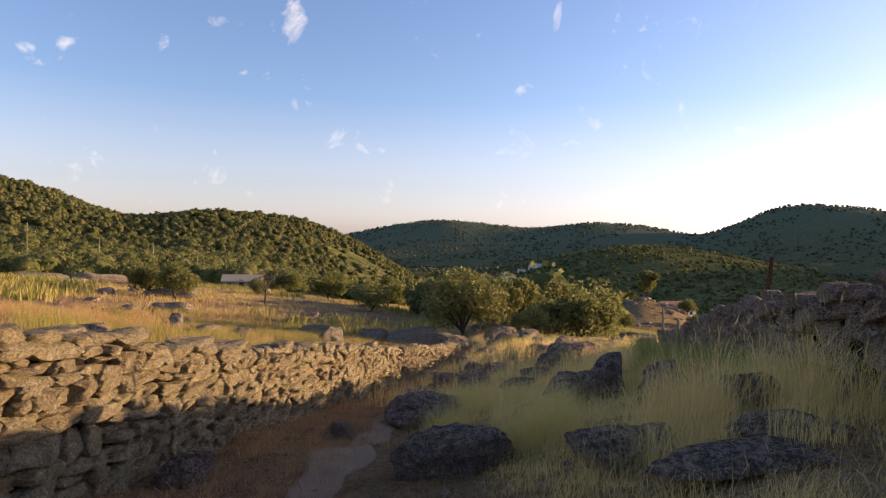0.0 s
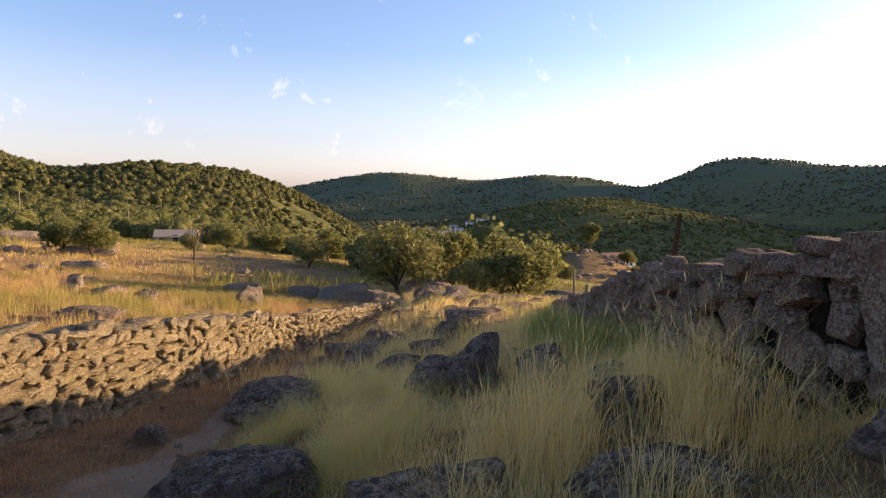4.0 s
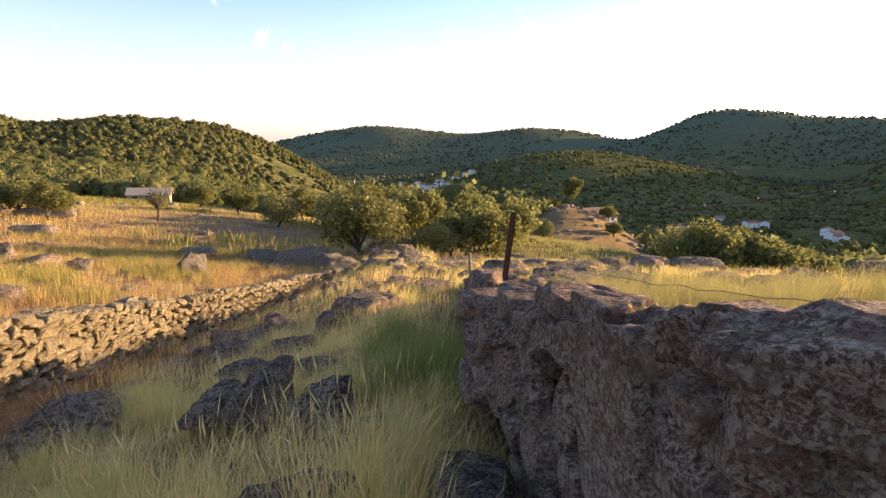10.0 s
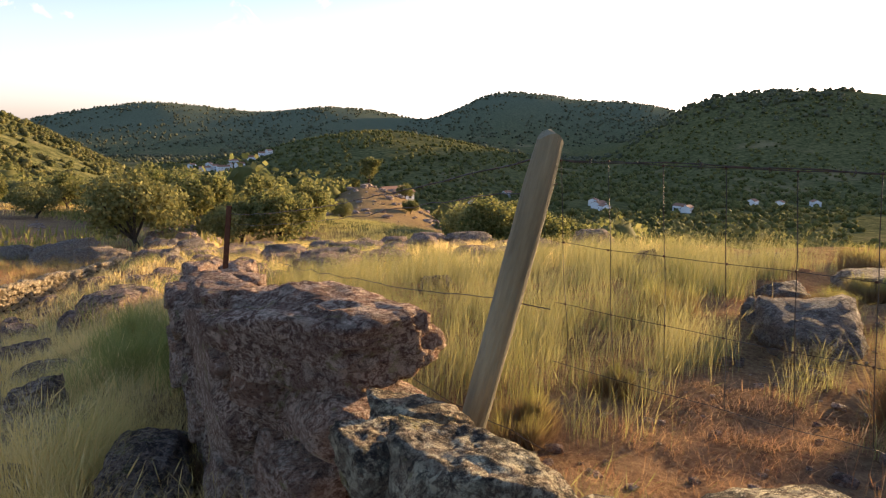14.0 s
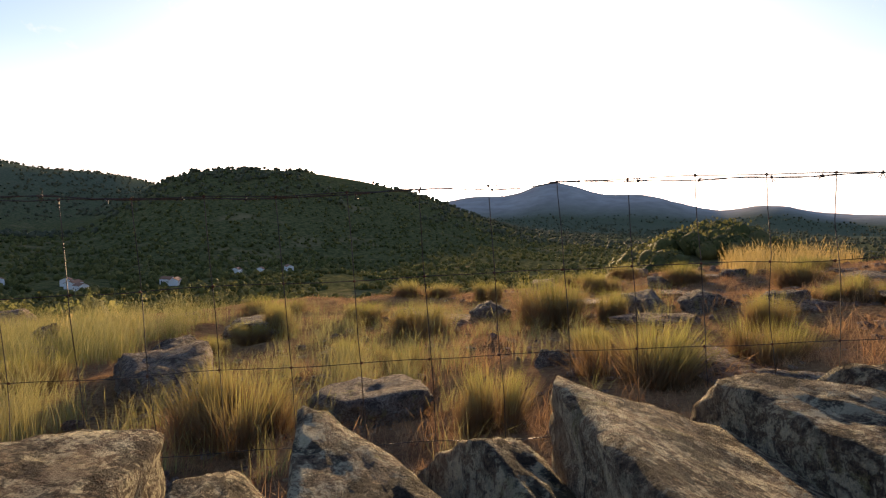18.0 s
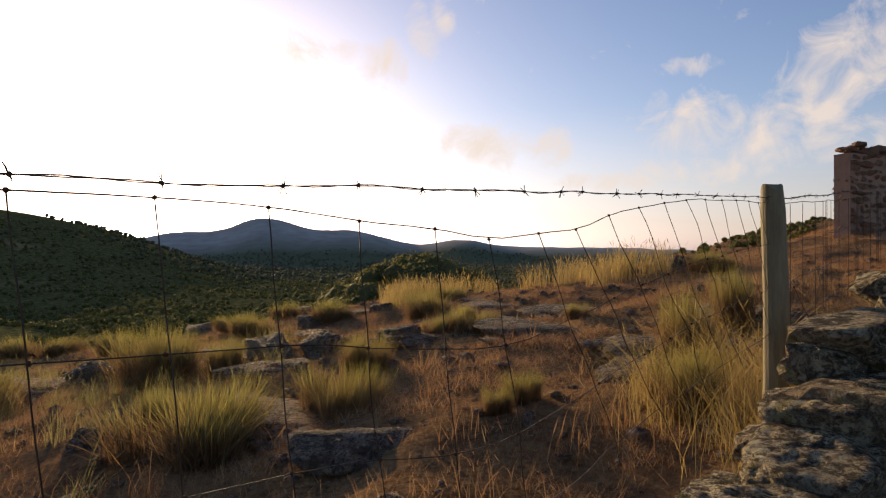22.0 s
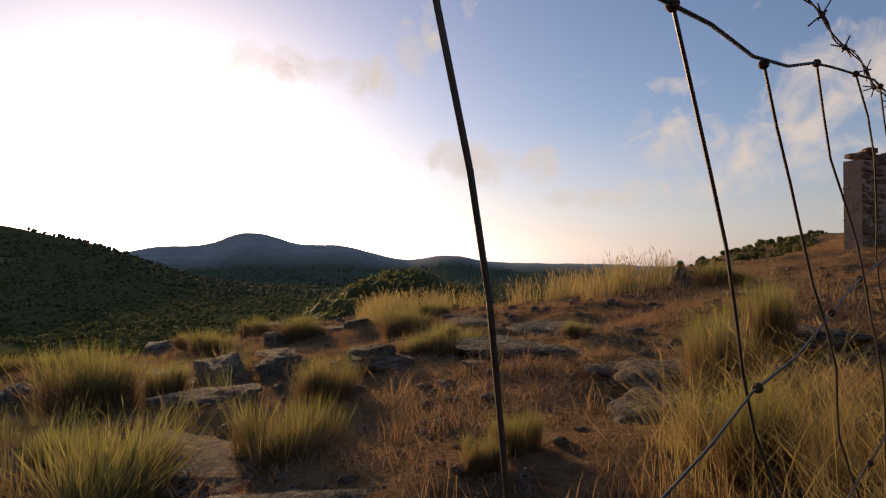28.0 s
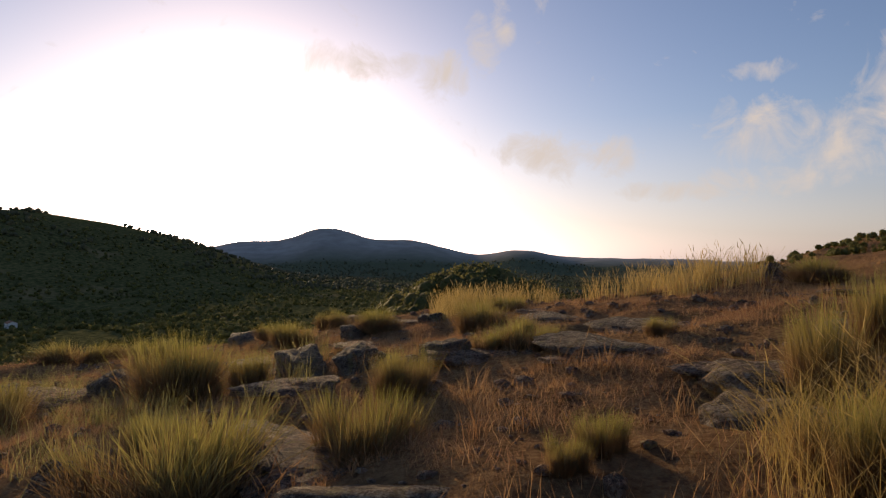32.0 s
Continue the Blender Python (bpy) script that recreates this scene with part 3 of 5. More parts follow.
                at = (p[0] + e[1] * c + e[0] * 0.07, p[1] - e[0] * c + e[1] * 0.07, z + h / 2)
                put_stone(core, r.choice(meshes), at, (w * 1.12, 0.26, h * 1.12), math.degrees(math.atan2(-e[0], e[1])) + r.uniform(-12, 12), (r.uniform(-8, 8), r.uniform(-8, 8)))
                k += w
            z += h
    return core


LEFT = [(-3.3, 2.4, 1.25), (-3.08, 3.9, 1.00), (-2.9, 5.0, 0.80), (-2.84, 5.8, 0.63), (-2.62, 7.6, 0.27), (-2.3, 9.5, -0.02), (-1.84, 11.7, -0.34), (-1.35, 14.0, -0.74), (-0.5, 18.0, -1.32), (0.4, 24.0, -2.22), (1.3, 30.9, -3.15)]
NEARLEFT, FARLEFT = LEFT[:8], LEFT[7:]
# the field wall: standing length, then the tumbled low length by the fence, then the rising end
FIELD_N = [(3.72, 3.30, 1.50), (3.62, 3.6, 1.52), (3.56, 3.9, 1.54), (3.54, 4.4, 1.46), (3.53, 4.65, 1.45), (3.53, 5.2, 1.33), (3.55, 6.2, 1.17), (3.64, 7.0, 1.03), (3.88, 8.6, 0.72), (3.98, 9.0, 0.66), (4.2, 10.6, 0.19), (4.25, 11.7, 0.08)]
FIELD_M = [(3.84, 2.9, 1.42), (3.85, 2.45, 1.52), (3.92, 2.0, 1.66), (4.26, 1.4, 1.70), (4.56, 0.80, 1.74), (4.80, 0.45, 1.73), (5.00, 0.20, 1.64), (5.09, 0.10, 1.56)]
FIELD_S = [(5.74, -0.84, 1.54), (5.86, -1.02, 1.69), (6.02, -1.30, 1.88), (6.14, -1.58, 2.05), (6.4, -2.0, 2.13), (7.2, -3.2, 2.25), (9.5, -5.7, 2.55), (12.5, -8.0, 2.9)]
build_wall("wall_1", NEARLEFT, 0.5, (0.05, 0.15), (0.12, 0.38), PALE, "long dry-stone wall of pale lichen-covered field stones beside the lane", 11, faces=(1, -1), lean=8, fill=1.12)
build_wall("wall_2", FARLEFT, 0.5, (0.10, 0.19), (0.14, 0.30), FARSTONE, "far length of the pale dry-stone wall, lit by low sun", 12, faces=(1,))
build_wall("wall_3", FIELD_N, 0.40, (0.10, 0.25), (0.16, 0.40), BIG, "rough dry-stone field wall of large dark lichened stones", 13, faces=(-1, 1), lean=9, inset=0.0, ends=(0,), skip=3.2, back=0.14)
build_wall("wall_4", FIELD_M, 0.42, (0.13, 0.24), (0.2, 0.38), MOSSYSMALL, "low tumbled length of the dry-stone field wall", 14, faces=(-1, 1), lean=12, ends=(0,))
build_wall("wall_5", FIELD_S, 0.46, (0.10, 0.2), (0.18, 0.36), MOSSYSMALL, "dry-stone wall of flat dark stones rising towards the ruin", 15, faces=(-1, 1), lean=6, ends=(0,))


def rock(kind, x, y, w, d, h, yaw, label, pick, meshes, sunk=0.3, tilt=(0, 0)):
    ob = new(kind, meshes[pick % len(meshes)])
    z = float(ground_z(x, y))
    ob.matrix_basis = pose(x, y, z + h * (0.5 - sunk), tilt[0], tilt[1], yaw) @ Matrix.Diagonal((w, d, h, 1))
    return tagged(ob, label, "rock", "lane boulders" if kind == "boulder" else "field rocks")


# large stones resting on the low wall
CAPS = [(3.75, 2.62, 1.57, 0.24, 0.28, 0.26, 60), (3.66, 2.80, 1.56, 0.18, 0.18, 0.18, 20), (3.78, 2.95, 1.53, 0.20, 0.22, 0.20, 75), (3.86, 2.06, 1.74, 0.34, 0.30, 0.26, 118), (3.99, 1.80, 1.72, 0.26, 0.28, 0.22, 60),
        (4.08, 1.63, 1.745, 0.17, 0.38, 0.20, -56), (4.22, 1.42, 1.775, 0.33, 0.44, 0.25, -60), (4.36, 1.20, 1.75, 0.14, 0.36, 0.20, -52)]
# the long stones laid across the wall by the fence, their crests just under the eye
ACROSS = [(4.38, 1.04, 1.765, 0.20, 0.40, 0.22, -58), (4.43, 0.90, 1.79, 0.12, 0.38, 0.22, -50), (4.40, 0.73, 1.815, 0.23, 0.50, 0.22, -62), (4.54, 0.61, 1.848, 0.18, 0.44, 0.25, -60), (4.60, 0.49, 1.858, 0.155, 0.40, 0.26, -56),
          (4.70, 0.365, 1.835, 0.21, 0.46, 0.25, -60), (4.80, 0.24, 1.77, 0.13, 0.34, 0.22, -58), (5.03, 0.13, 1.765, 0.44, 0.34, 0.22, -52), (5.235, -0.045, 1.73, 0.18, 0.19, 0.20, -48)]
FLATS = [(5.66, -0.72, 1.68, 0.26, 0.22, 0.15, 128), (5.82, -0.94, 1.71, 0.34, 0.26, 0.13, 125), (5.98, -1.14, 1.79, 0.32, 0.28, 0.12, 118), (6.12, -1.36, 1.93, 0.30, 0.28, 0.11, 115)]
for n, (x, y, z, w, d, h, yaw) in enumerate(CAPS + ACROSS + FLATS):
    ob = new("wall_boulder", ROUNDED[(n * 3 + 2) % len(ROUNDED)] if yaw < 0 else MOSSY[(n * 5 + 2) % len(MOSSY)])
    ob.matrix_basis = pose(x, y, z - 0.02, 5 if yaw < 0 else (n * 37) % 17 - 8, (n * 23) % 13 - 6, yaw) @ Matrix.Diagonal((w * 1.0, d, h * 1.05, 1))
    tagged(ob, "large grey stone with moss and lichen on the tumbled wall", "stone", "loose wall stones")
# the large stones of the wall's face by the broken end: y, z, length, height, tilt
FACE = [(3.44, 3.75, 1.61, 0.28, 0.16, 0), (3.42, 3.99, 1.53, 0.22, 0.17, -25), (3.44, 3.78, 1.48, 0.22, 0.08, 5), (3.39, 4.44, 1.46, 0.44, 0.20, -5), (3.37, 4.80, 1.44, 0.40, 0.11, 0), (3.34, 5.17, 1.31, 0.42, 0.16, 0), (3.31, 5.54, 1.26, 0.28, 0.20, 10),
        (3.29, 5.93, 1.17, 0.48, 0.15, 0), (3.37, 4.73, 1.33, 0.38, 0.12, 0), (3.43, 3.94, 1.38, 0.27, 0.12, 8), (3.44, 3.80, 1.27, 0.32, 0.21, 4), (3.44, 3.78, 1.43, 0.14, 0.08, 30)]
FACE_END = [(3.51, 3.58, 1.50, 0.24, 0.09, 4), (3.49, 3.62, 1.39, 0.13, 0.17, 35), (3.54, 3.54, 1.42, 0.20, 0.08, 5), (3.46, 3.66, 1.31, 0.09, 0.11, 10), (3.51, 3.58, 1.23, 0.19, 0.17, 10), (3.44, 3.76, 1.11, 0.30, 0.12, -8), (3.54, 3.54, 1.10, 0.32, 0.15, 8),
            (3.58, 3.46, 1.32, 0.16, 0.17, -20), (3.66, 3.32, 1.30, 0.22, 0.20, 8), (3.68, 3.30, 1.10, 0.24, 0.18, 0), (3.46, 3.70, 0.98, 0.40, 0.13, 0), (3.58, 3.48, 0.96, 0.26, 0.14, 0), (3.42, 4.00, 0.93, 0.26, 0.16, 6)]
FACE_FAR = [(3.38, 4.61, 1.23, 0.26, 0.16, -35), (3.38, 4.58, 1.07, 0.22, 0.29, 12), (3.36, 4.94, 1.15, 0.36, 0.15, -15), (3.34, 5.28, 1.14, 0.36, 0.12, -10), (3.35, 5.08, 1.00, 0.52, 0.14, 15), (3.28, 6.05, 0.76, 0.60, 0.17, 8), (3.32, 5.50, 0.89, 0.40, 0.14, 20),
            (3.36, 4.90, 0.83, 0.42, 0.24, 8), (3.31, 5.62, 0.69, 0.36, 0.18, 0), (3.33, 5.32, 0.68, 0.30, 0.20, 5), (3.30, 5.76, 1.01, 0.32, 0.14, -20), (3.28, 6.10, 0.93, 0.44, 0.14, 5)]
FACE_TAIL = [(3.31, 5.64, 1.12, 0.34, 0.09, 10), (3.26, 6.40, 1.03, 0.38, 0.20, -10), (3.27, 6.45, 0.80, 0.40, 0.22, 0), (3.27, 6.24, 0.58, 0.50, 0.20, 5), (3.39, 4.52, 0.84, 0.30, 0.20, 0), (3.38, 4.78, 0.62, 0.36, 0.18, 4), (3.41, 4.20, 0.78, 0.36, 0.16, -4), (3.36, 5.12, 0.50, 0.40, 0.18, 0)]
for n, (x, y, z, w, h, lean) in enumerate(FACE + FACE_END + FACE_FAR + FACE_TAIL):
    run_way = -61 if y < 3.7 else -86
    stone = put_stone(bpy.data.objects["wall_3"], HERO[(n * 7 + 3) % len(HERO)], (x + 0.12 + 0.03 * math.sin(n * 2.3), y, z), (w * 0.97, 0.25, h * 0.95), run_way + 3 * math.sin(n * 1.7), (2.5 * math.sin(n * 3.1), 0))
    stone.matrix_basis = stone.matrix_basis @ pose(0, 0, 0, 0, lean, 0)
# the long capping stone at the broken end and the blocks beside it
for x, y, z, w, d, h, yaw, me in ((3.68, 3.46, 1.62, 0.66, 0.36, 0.23, -52, BLOCK[0]), (3.62, 3.83, 1.57, 0.30, 0.34, 0.20, -80, BLOCK[1]), (3.62, 4.14, 1.48, 0.36, 0.28, 0.16, -80, BLOCK[2])):
    put_stone(bpy.data.objects["wall_3"], me, (x, y, z), (w, d, h), yaw, (3, -3)).name = "cap_stone"
upright = put_stone(bpy.data.objects["wall_3"], stone_data("upright_slab", 777, 5, M_DARK, 5, 0.018, 60, 0.48, 0.62, 0.2), (3.525, 4.20, 1.17), (0.50, 0.26, 0.72), -86, (3, -9))
upright.name = "upright_slab"

ROCKS = [(-0.02, 5.45, 1.15, 0.8, 0.62, 20), (-0.25, 8.7, 1.3, 0.9, 0.50, 5), (1.84, 7.1, 0.62, 0.5, 0.62, 40), (2.36, 6.75, 0.55, 0.45, 0.48, 80), (1.24, 4.35, 0.85, 0.55, 0.40, 15), (1.75, 3.5, 1.5, 0.6, 0.20, 8),
         (2.43, 4.95, 0.55, 0.45, 0.40, 30), (-2.2, 5.25, 0.5, 0.42, 0.36, 70), (-1.3, 7.5, 0.3, 0.25, 0.25, 10), (3.12, 4.85, 1.0, 0.40, 0.32, 85), (2.6, 5.9, 0.40, 0.35, 0.22, 15)]
ROCKS_B = [(3.02, 3.5, 0.7, 0.5, 0.30, 25), (1.60, 7.45, 0.5, 0.45, 0.45, 12), (2.0, 11.8, 0.7, 0.6, 0.42, 50), (0.06, 13.4, 0.7, 0.5, 0.3, 0), (1.16, 9.6, 0.6, 0.45, 0.30, 35), (2.05, 8.8, 0.6, 0.5, 0.28, 5),
           (0.6, 11.4, 0.7, 0.45, 0.34, 15), (1.43, 7.35, 0.6, 0.5, 0.34, 60), (3.14, 5.4, 0.45, 0.35, 0.2, 10), (1.6, 10.6, 0.6, 0.45, 0.36, 20), (2.2, 4.05, 0.9, 0.5, 0.22, 0), (2.32, 6.5, 0.5, 0.45, 0.42, 0)]
ROCKS = ROCKS + ROCKS_B
for n, (x, y, w, d, h, yaw) in enumerate(ROCKS):
    rock("boulder", x, y, w, d, h, yaw, "dark weathered boulder with grey lichen among dry grass", n, ROCK)
MEADOW = [(-5.6, 30.7, 1.5, 1.2, 1.7, 30), (-8.6, 42.0, 2.6, 1.4, 1.0, 10), (-4.6, 43.0, 2.2, 1.4, 1.2, 0), (-2.4, 41.5, 3.4, 2.0, 1.7, 20), (-0.4, 38.0, 2.6, 1.8, 1.5, 40), (0.6, 36.0, 2.2, 1.5, 1.2, 15),
          (-9.5, 29.0, 1.0, 0.8, 0.8, 0), (-13.0, 30.0, 0.7, 0.7, 1.1, 10), (-20, 46, 3.0, 1.6, 0.9, 10), (-27, 60, 5.0, 2.2, 1.3, 15), (-42, 75, 8.0, 3.0, 2.0, 25), (-52, 80, 7.0, 3.0, 1.8, 20), (3.0, 33.0, 1.6, 1.0, 1.0, 0), (4.2, 30.0, 1.4, 0.9, 0.8, 30),
          (2.4, 27.0, 0.9, 0.6, 0.6, 30), (3.2, 24.0, 1.0, 0.6, 0.6, 60), (6.5, 21.0, 1.6, 0.9, 0.7, 20), (9.0, 22.0, 2.0, 1.0, 0.7, 10), (11.5, 22.5, 1.8, 1.0, 0.6, 30), (14.0, 23.0, 2.2, 1.2, 0.7, 0)]
for n, (x, y, w, d, h, yaw) in enumerate(MEADOW):
    rock("rock", x, y, w, d, h, yaw, "grey granite outcrop standing in the dry meadow", n + 3, SLAB)
FIELDROCKS = [(11.14, 1.03, 0.8, 0.5, 0.34, 20), (10.65, -0.24, 0.60, 0.45, 0.26, 10), (8.53, -1.85, 1.1, 0.7, 0.26, 30), (8.10, -1.60, 0.6, 0.5, 0.20, 0), (8.70, 0.70, 0.75, 0.5, 0.24, 15), (11.78, 3.09, 0.7, 0.5, 0.40, 40), (13.81, 0.94, 0.5, 0.4, 0.3, 10), (14.08, -0.07, 0.6, 0.4, 0.24, 0),
              (11.19, -1.96, 1.5, 0.9, 0.20, 10), (8.48, 1.61, 0.30, 0.25, 0.22, 50), (13.31, -4.44, 0.4, 0.35, 0.34, 0), (12.44, -1.45, 1.1, 0.7, 0.18, 20), (7.94, 4.85, 1.2, 0.9, 0.52, 35), (7.40, 2.62, 1.05, 0.85, 0.34, 20)]
FIELDROCKS_B = [(9.46, 4.1, 0.48, 0.4, 0.30, 60), (12.14, 4.49, 0.6, 0.4, 0.26, 0), (11.51, 2.03, 0.65, 0.45, 0.28, 15), (10.89, 0.50, 0.65, 0.45, 0.34, 30), (16.18, 3.24, 0.8, 0.5, 0.3, 0), (17.47, 1.58, 1.0, 0.6, 0.3, 20), (9.04, 7.95, 0.6, 0.4, 0.3, 10), (9.67, 6.46, 0.8, 0.5, 0.3, 0),
                (8.3, 5.55, 0.45, 0.4, 0.34, 70), (11.91, 8.43, 0.8, 0.5, 0.3, 0), (9.58, 8.62, 0.35, 0.3, 0.5, 0), (6.2, 8.42, 0.5, 0.4, 0.34, 30), (10.91, 6.22, 1.6, 0.9, 0.4, 20), (7.55, 0.05, 0.7, 0.5, 0.16, 70), (9.0, -2.9, 1.2, 0.8, 0.2, 0), (10.0, -1.3, 1.3, 0.7, 0.18, 25)]
FIELDROCKS = FIELDROCKS + FIELDROCKS_B
for n, (x, y, w, d, h, yaw) in enumerate(FIELDROCKS):
    rock("rock_slab", x, y, w, d, h, yaw, "low grey granite slab breaking through the dry field", n, SLAB, 0.45)


# ================= grass =================
def blades(name, base, height, width, lean, mat, label, segs=2, heads=0.0):
    """Grass as one sheet of many tapered, bent blades. base (n, 2)."""
    n = len(base)
    z0 = ground_z(base[:, 0], base[:, 1]) - 0.02
    az, face = rng.uniform(0, 2 * np.pi, n), rng.uniform(0, np.pi, n)
    wind = 0.5
    dirx, diry = np.cos(az) + wind * 0.4, np.sin(az) - wind * 0.2
    side = np.stack([np.cos(face), np.sin(face)], -1) * (width[:, None] / 2)
    verts, rows = [], []
    us = np.linspace(0, 1, segs + 1)
    for u in us[:-1]:
        cx = base[:, 0] + dirx * lean * height * u * u
        cy = base[:, 1] + diry * lean * height * u * u
        cz = z0 + height * u * (1 - 0.25 * lean * u)
        k = 1 - 0.55 * u
        verts += [np.stack([cx - side[:, 0] * k, cy - side[:, 1] * k, cz], -1), np.stack([cx + side[:, 0] * k, cy + side[:, 1] * k, cz], -1)]
    tip = np.stack([base[:, 0] + dirx * lean * height, base[:, 1] + diry * lean * height, z0 + height * (1 - 0.25 * lean)], -1)
    verts.append(tip)
    per = len(verts)
    v = np.stack(verts, 1)
    faces = []
    for s in range(segs - 1):
        a = 2 * s
        faces += [(a, a + 1, a + 3), (a, a + 3, a + 2)]
    faces.append((per - 3, per - 2, per - 1))
    f = (np.arange(n)[:, None, None] * per + np.array(faces)[None]).reshape(-1, 3)
    v = v.reshape(-1, 3)
    if heads > 0:
        some = rng.random(n) < heads
        t = tip[some]
        m = len(t)
        below = np.stack([base[some, 0] + dirx[some] * lean[some] * height[some] * 0.8, base[some, 1] + diry[some] * lean[some] * height[some] * 0.8, z0[some] + height[some] * 0.88 * (1 - 0.2 * lean[some])], -1)
        up = t - below
        up /= np.linalg.norm(up, axis=1, keepdims=True)
        hv = []
        for k, along_up in ((0, 0.0), (1, 0.035), (2, 0.035), (3, 0.10)):
            off = up * along_up * rng.uniform(0.7, 1.3, m)[:, None]
            sd = np.concatenate([side[some] * (0, -1.5, 1.5, 0)[k], np.zeros((m, 1))], 1)
            hv.append(t - up * 0.02 + off + sd)
        hv = np.stack(hv, 1).reshape(-1, 3)
        hf = (np.arange(m)[:, None, None] * 4 + np.array([(0, 2, 1), (1, 2, 3)])[None]).reshape(-1, 3) + len(v)
        v, f = np.vstack([v, hv]), np.vstack([f, hf])
    me = mesh_of(name, v, f, mat, False)
    return tagged(new(name, me), label, "grass", kind="stuff")


def tufts(count, per, spread, region, keep=None):
    """Blade feet in tufts over a box region (x0, x1, y0, y1)."""
    cx, cy = rng.uniform(region[0], region[1], count * 3), rng.uniform(region[2], region[3], count * 3)
    if keep is not None:
        ok = keep(cx, cy)
        cx, cy = cx[ok], cy[ok]
    cx, cy = cx[:count], cy[:count]
    m = len(cx)
    size = rng.uniform(0.5, 1.5, m)
    k = np.repeat(np.arange(m), per)
    pts = np.stack([cx[k] + rng.normal(0, 1, len(k)) * spread * size[k], cy[k] + rng.normal(0, 1, len(k)) * spread * size[k]], -1)
    return pts, size[k]


WALKED = np.array([(x, y) for _, x, y, *_ in PATH])


def clear_of_walk(x, y, gap):
    d = np.hypot(x[:, None] - WALKED[None, :, 0], y[:, None] - WALKED[None, :, 1]).min(1)
    return d > gap


def left_line(y):
    return np.interp(y, [p[1] for p in LEFT], [p[0] for p in LEFT])


def grow(name, count, per, spread, region, keep, hgt, wid, lean, mat, label, segs=3, heads=0.0):
    pts, size = tufts(count, per, spread, region, keep)
    n = len(pts)
    h = rng.uniform(*hgt, n) * (0.7 + 0.3 * size)
    blades(name, pts, h, rng.uniform(*wid, n), rng.uniform(*lean, n), mat, label, segs, heads)


def blotch(x, y, k, cut):
    return waves(x, y, k) + 0.6 * waves(x + 7, y - 3, k * 2.3) > cut


def free_of_rocks(x, y, table):
    ok = np.ones(len(x), bool)
    for rx, ry, rw, rd, *_ in table:
        ok &= np.hypot(x - rx, y - ry) > 0.42 * max(rw, rd)
    return ok


CLUMPS = [(1.45, 3.9), (1.3, 4.05), (1.62, 3.78), (1.1, 4.3), (2.05, 4.95), (2.2, 5.15), (1.95, 5.25), (2.75, 4.95), (2.55, 5.1), (1.6, 4.75), (0.95, 5.9), (1.1, 6.2), (0.7, 5.6), (2.0, 3.75), (2.15, 3.6), (2.9, 5.2), (2.95, 6.0),
          (2.1, 6.2), (2.0, 7.7), (1.2, 7.3), (1.2, 8.3), (2.55, 7.3), (0.9, 8.9), (3.0, 4.15), (0.6, 6.8)]


def clump_grass(name, spots, per, spread, hgt, wid, lean, mat, label, segs=4, heads=0.25):
    k = np.repeat(np.arange(len(spots)), per)
    c = np.array(spots)[k]
    pts = c + rng.normal(0, spread, c.shape)
    n = len(pts)
    out = np.hypot(*(pts - c).T) / spread
    blades(name, pts, rng.uniform(*hgt, n) * (1.1 - 0.15 * out) * (0.75 + 0.5 * rng.random(len(spots)))[k], rng.uniform(*wid, n), rng.uniform(*lean, n), mat, label, segs, heads)


clump_grass("bank_grass", CLUMPS, 140, 0.08, (0.2, 0.62), (0.0014, 0.0030), (0.1, 0.75), M_TALL, "tall dry straw grass in clumps among the boulders")
clump_grass("tall_clumps", [(1.78, 4.9), (1.76, 4.5), (1.92, 4.4), (1.58, 5.0), (2.0, 4.7), (1.9, 5.1), (2.5, 4.3), (2.42, 4.75), (2.65, 5.2), (2.75, 4.5), (2.85, 4.25), (2.62, 4.6)], 150, 0.08, (0.30, 0.72), (0.0024, 0.0046), (0.06, 0.5), M_TALL, "tall straw grass with nodding seed heads on the bank", 4, 0.35)
clump_grass("feather_grass", [(0.80, 5.35), (0.95, 5.7), (0.62, 5.75), (0.78, 6.1), (1.05, 6.15), (0.55, 8.3), (0.85, 8.1), (0.3, 8.7), (-0.12, 6.75), (0.12, 7.1), (2.82, 5.05), (2.86, 5.4), (2.75, 5.75), (0.3, 9.3), (0.0, 9.6), (2.35, 7.4)], 900, 0.15, (0.22, 0.52), (0.0012, 0.0024), (0.2, 0.9), M_FEATHER, "soft pale clumps of feathery dry grass on the bank", 3, 0.0)
grow("bank_mat", 1100, 30, 0.09, (0.2, 3.4, 2.4, 11), lambda x, y: (x < wall_x(y) - 0.2) & (x > 0.25 + 0.03 * (y - 3)) & free_of_rocks(x, y, ROCKS), (0.05, 0.17), (0.0018, 0.0036), (0.3, 1.2), M_TALL, "low matted straw on the bank of the lane", 2)
grow("bank_tufts", 620, 34, 0.07, (0.3, 3.4, 2.6, 14), lambda x, y: (x < wall_x(y) - 0.3) & (x > 0.4 + 0.05 * (y - 3)) & clear_of_walk(x, y, 0.6) & free_of_rocks(x, y, ROCKS), (0.10, 0.34), (0.0016, 0.0032), (0.2, 0.9), M_TALL, "small dry grass tufts on the bank of the lane", 3, 0.15)
grow("wall_foot_grass", 30, 40, 0.06, (3.0, 3.45, 3.5, 6.5), lambda x, y: x > 2.9, (0.10, 0.26), (0.0012, 0.0024), (0.3, 0.9), M_TALL, "thin dry grass at the foot of the field wall", 4, 0.1)
grow("green_grass", 34, 100, 0.09, (2.6, 3.6, 6.6, 9.0), lambda x, y: x < wall_x(y) - 0.3, (0.3, 0.55), (0.003, 0.006), (0.15, 0.6), M_GREEN, "fresh green grass at the foot of the wall", 4, 0.02)
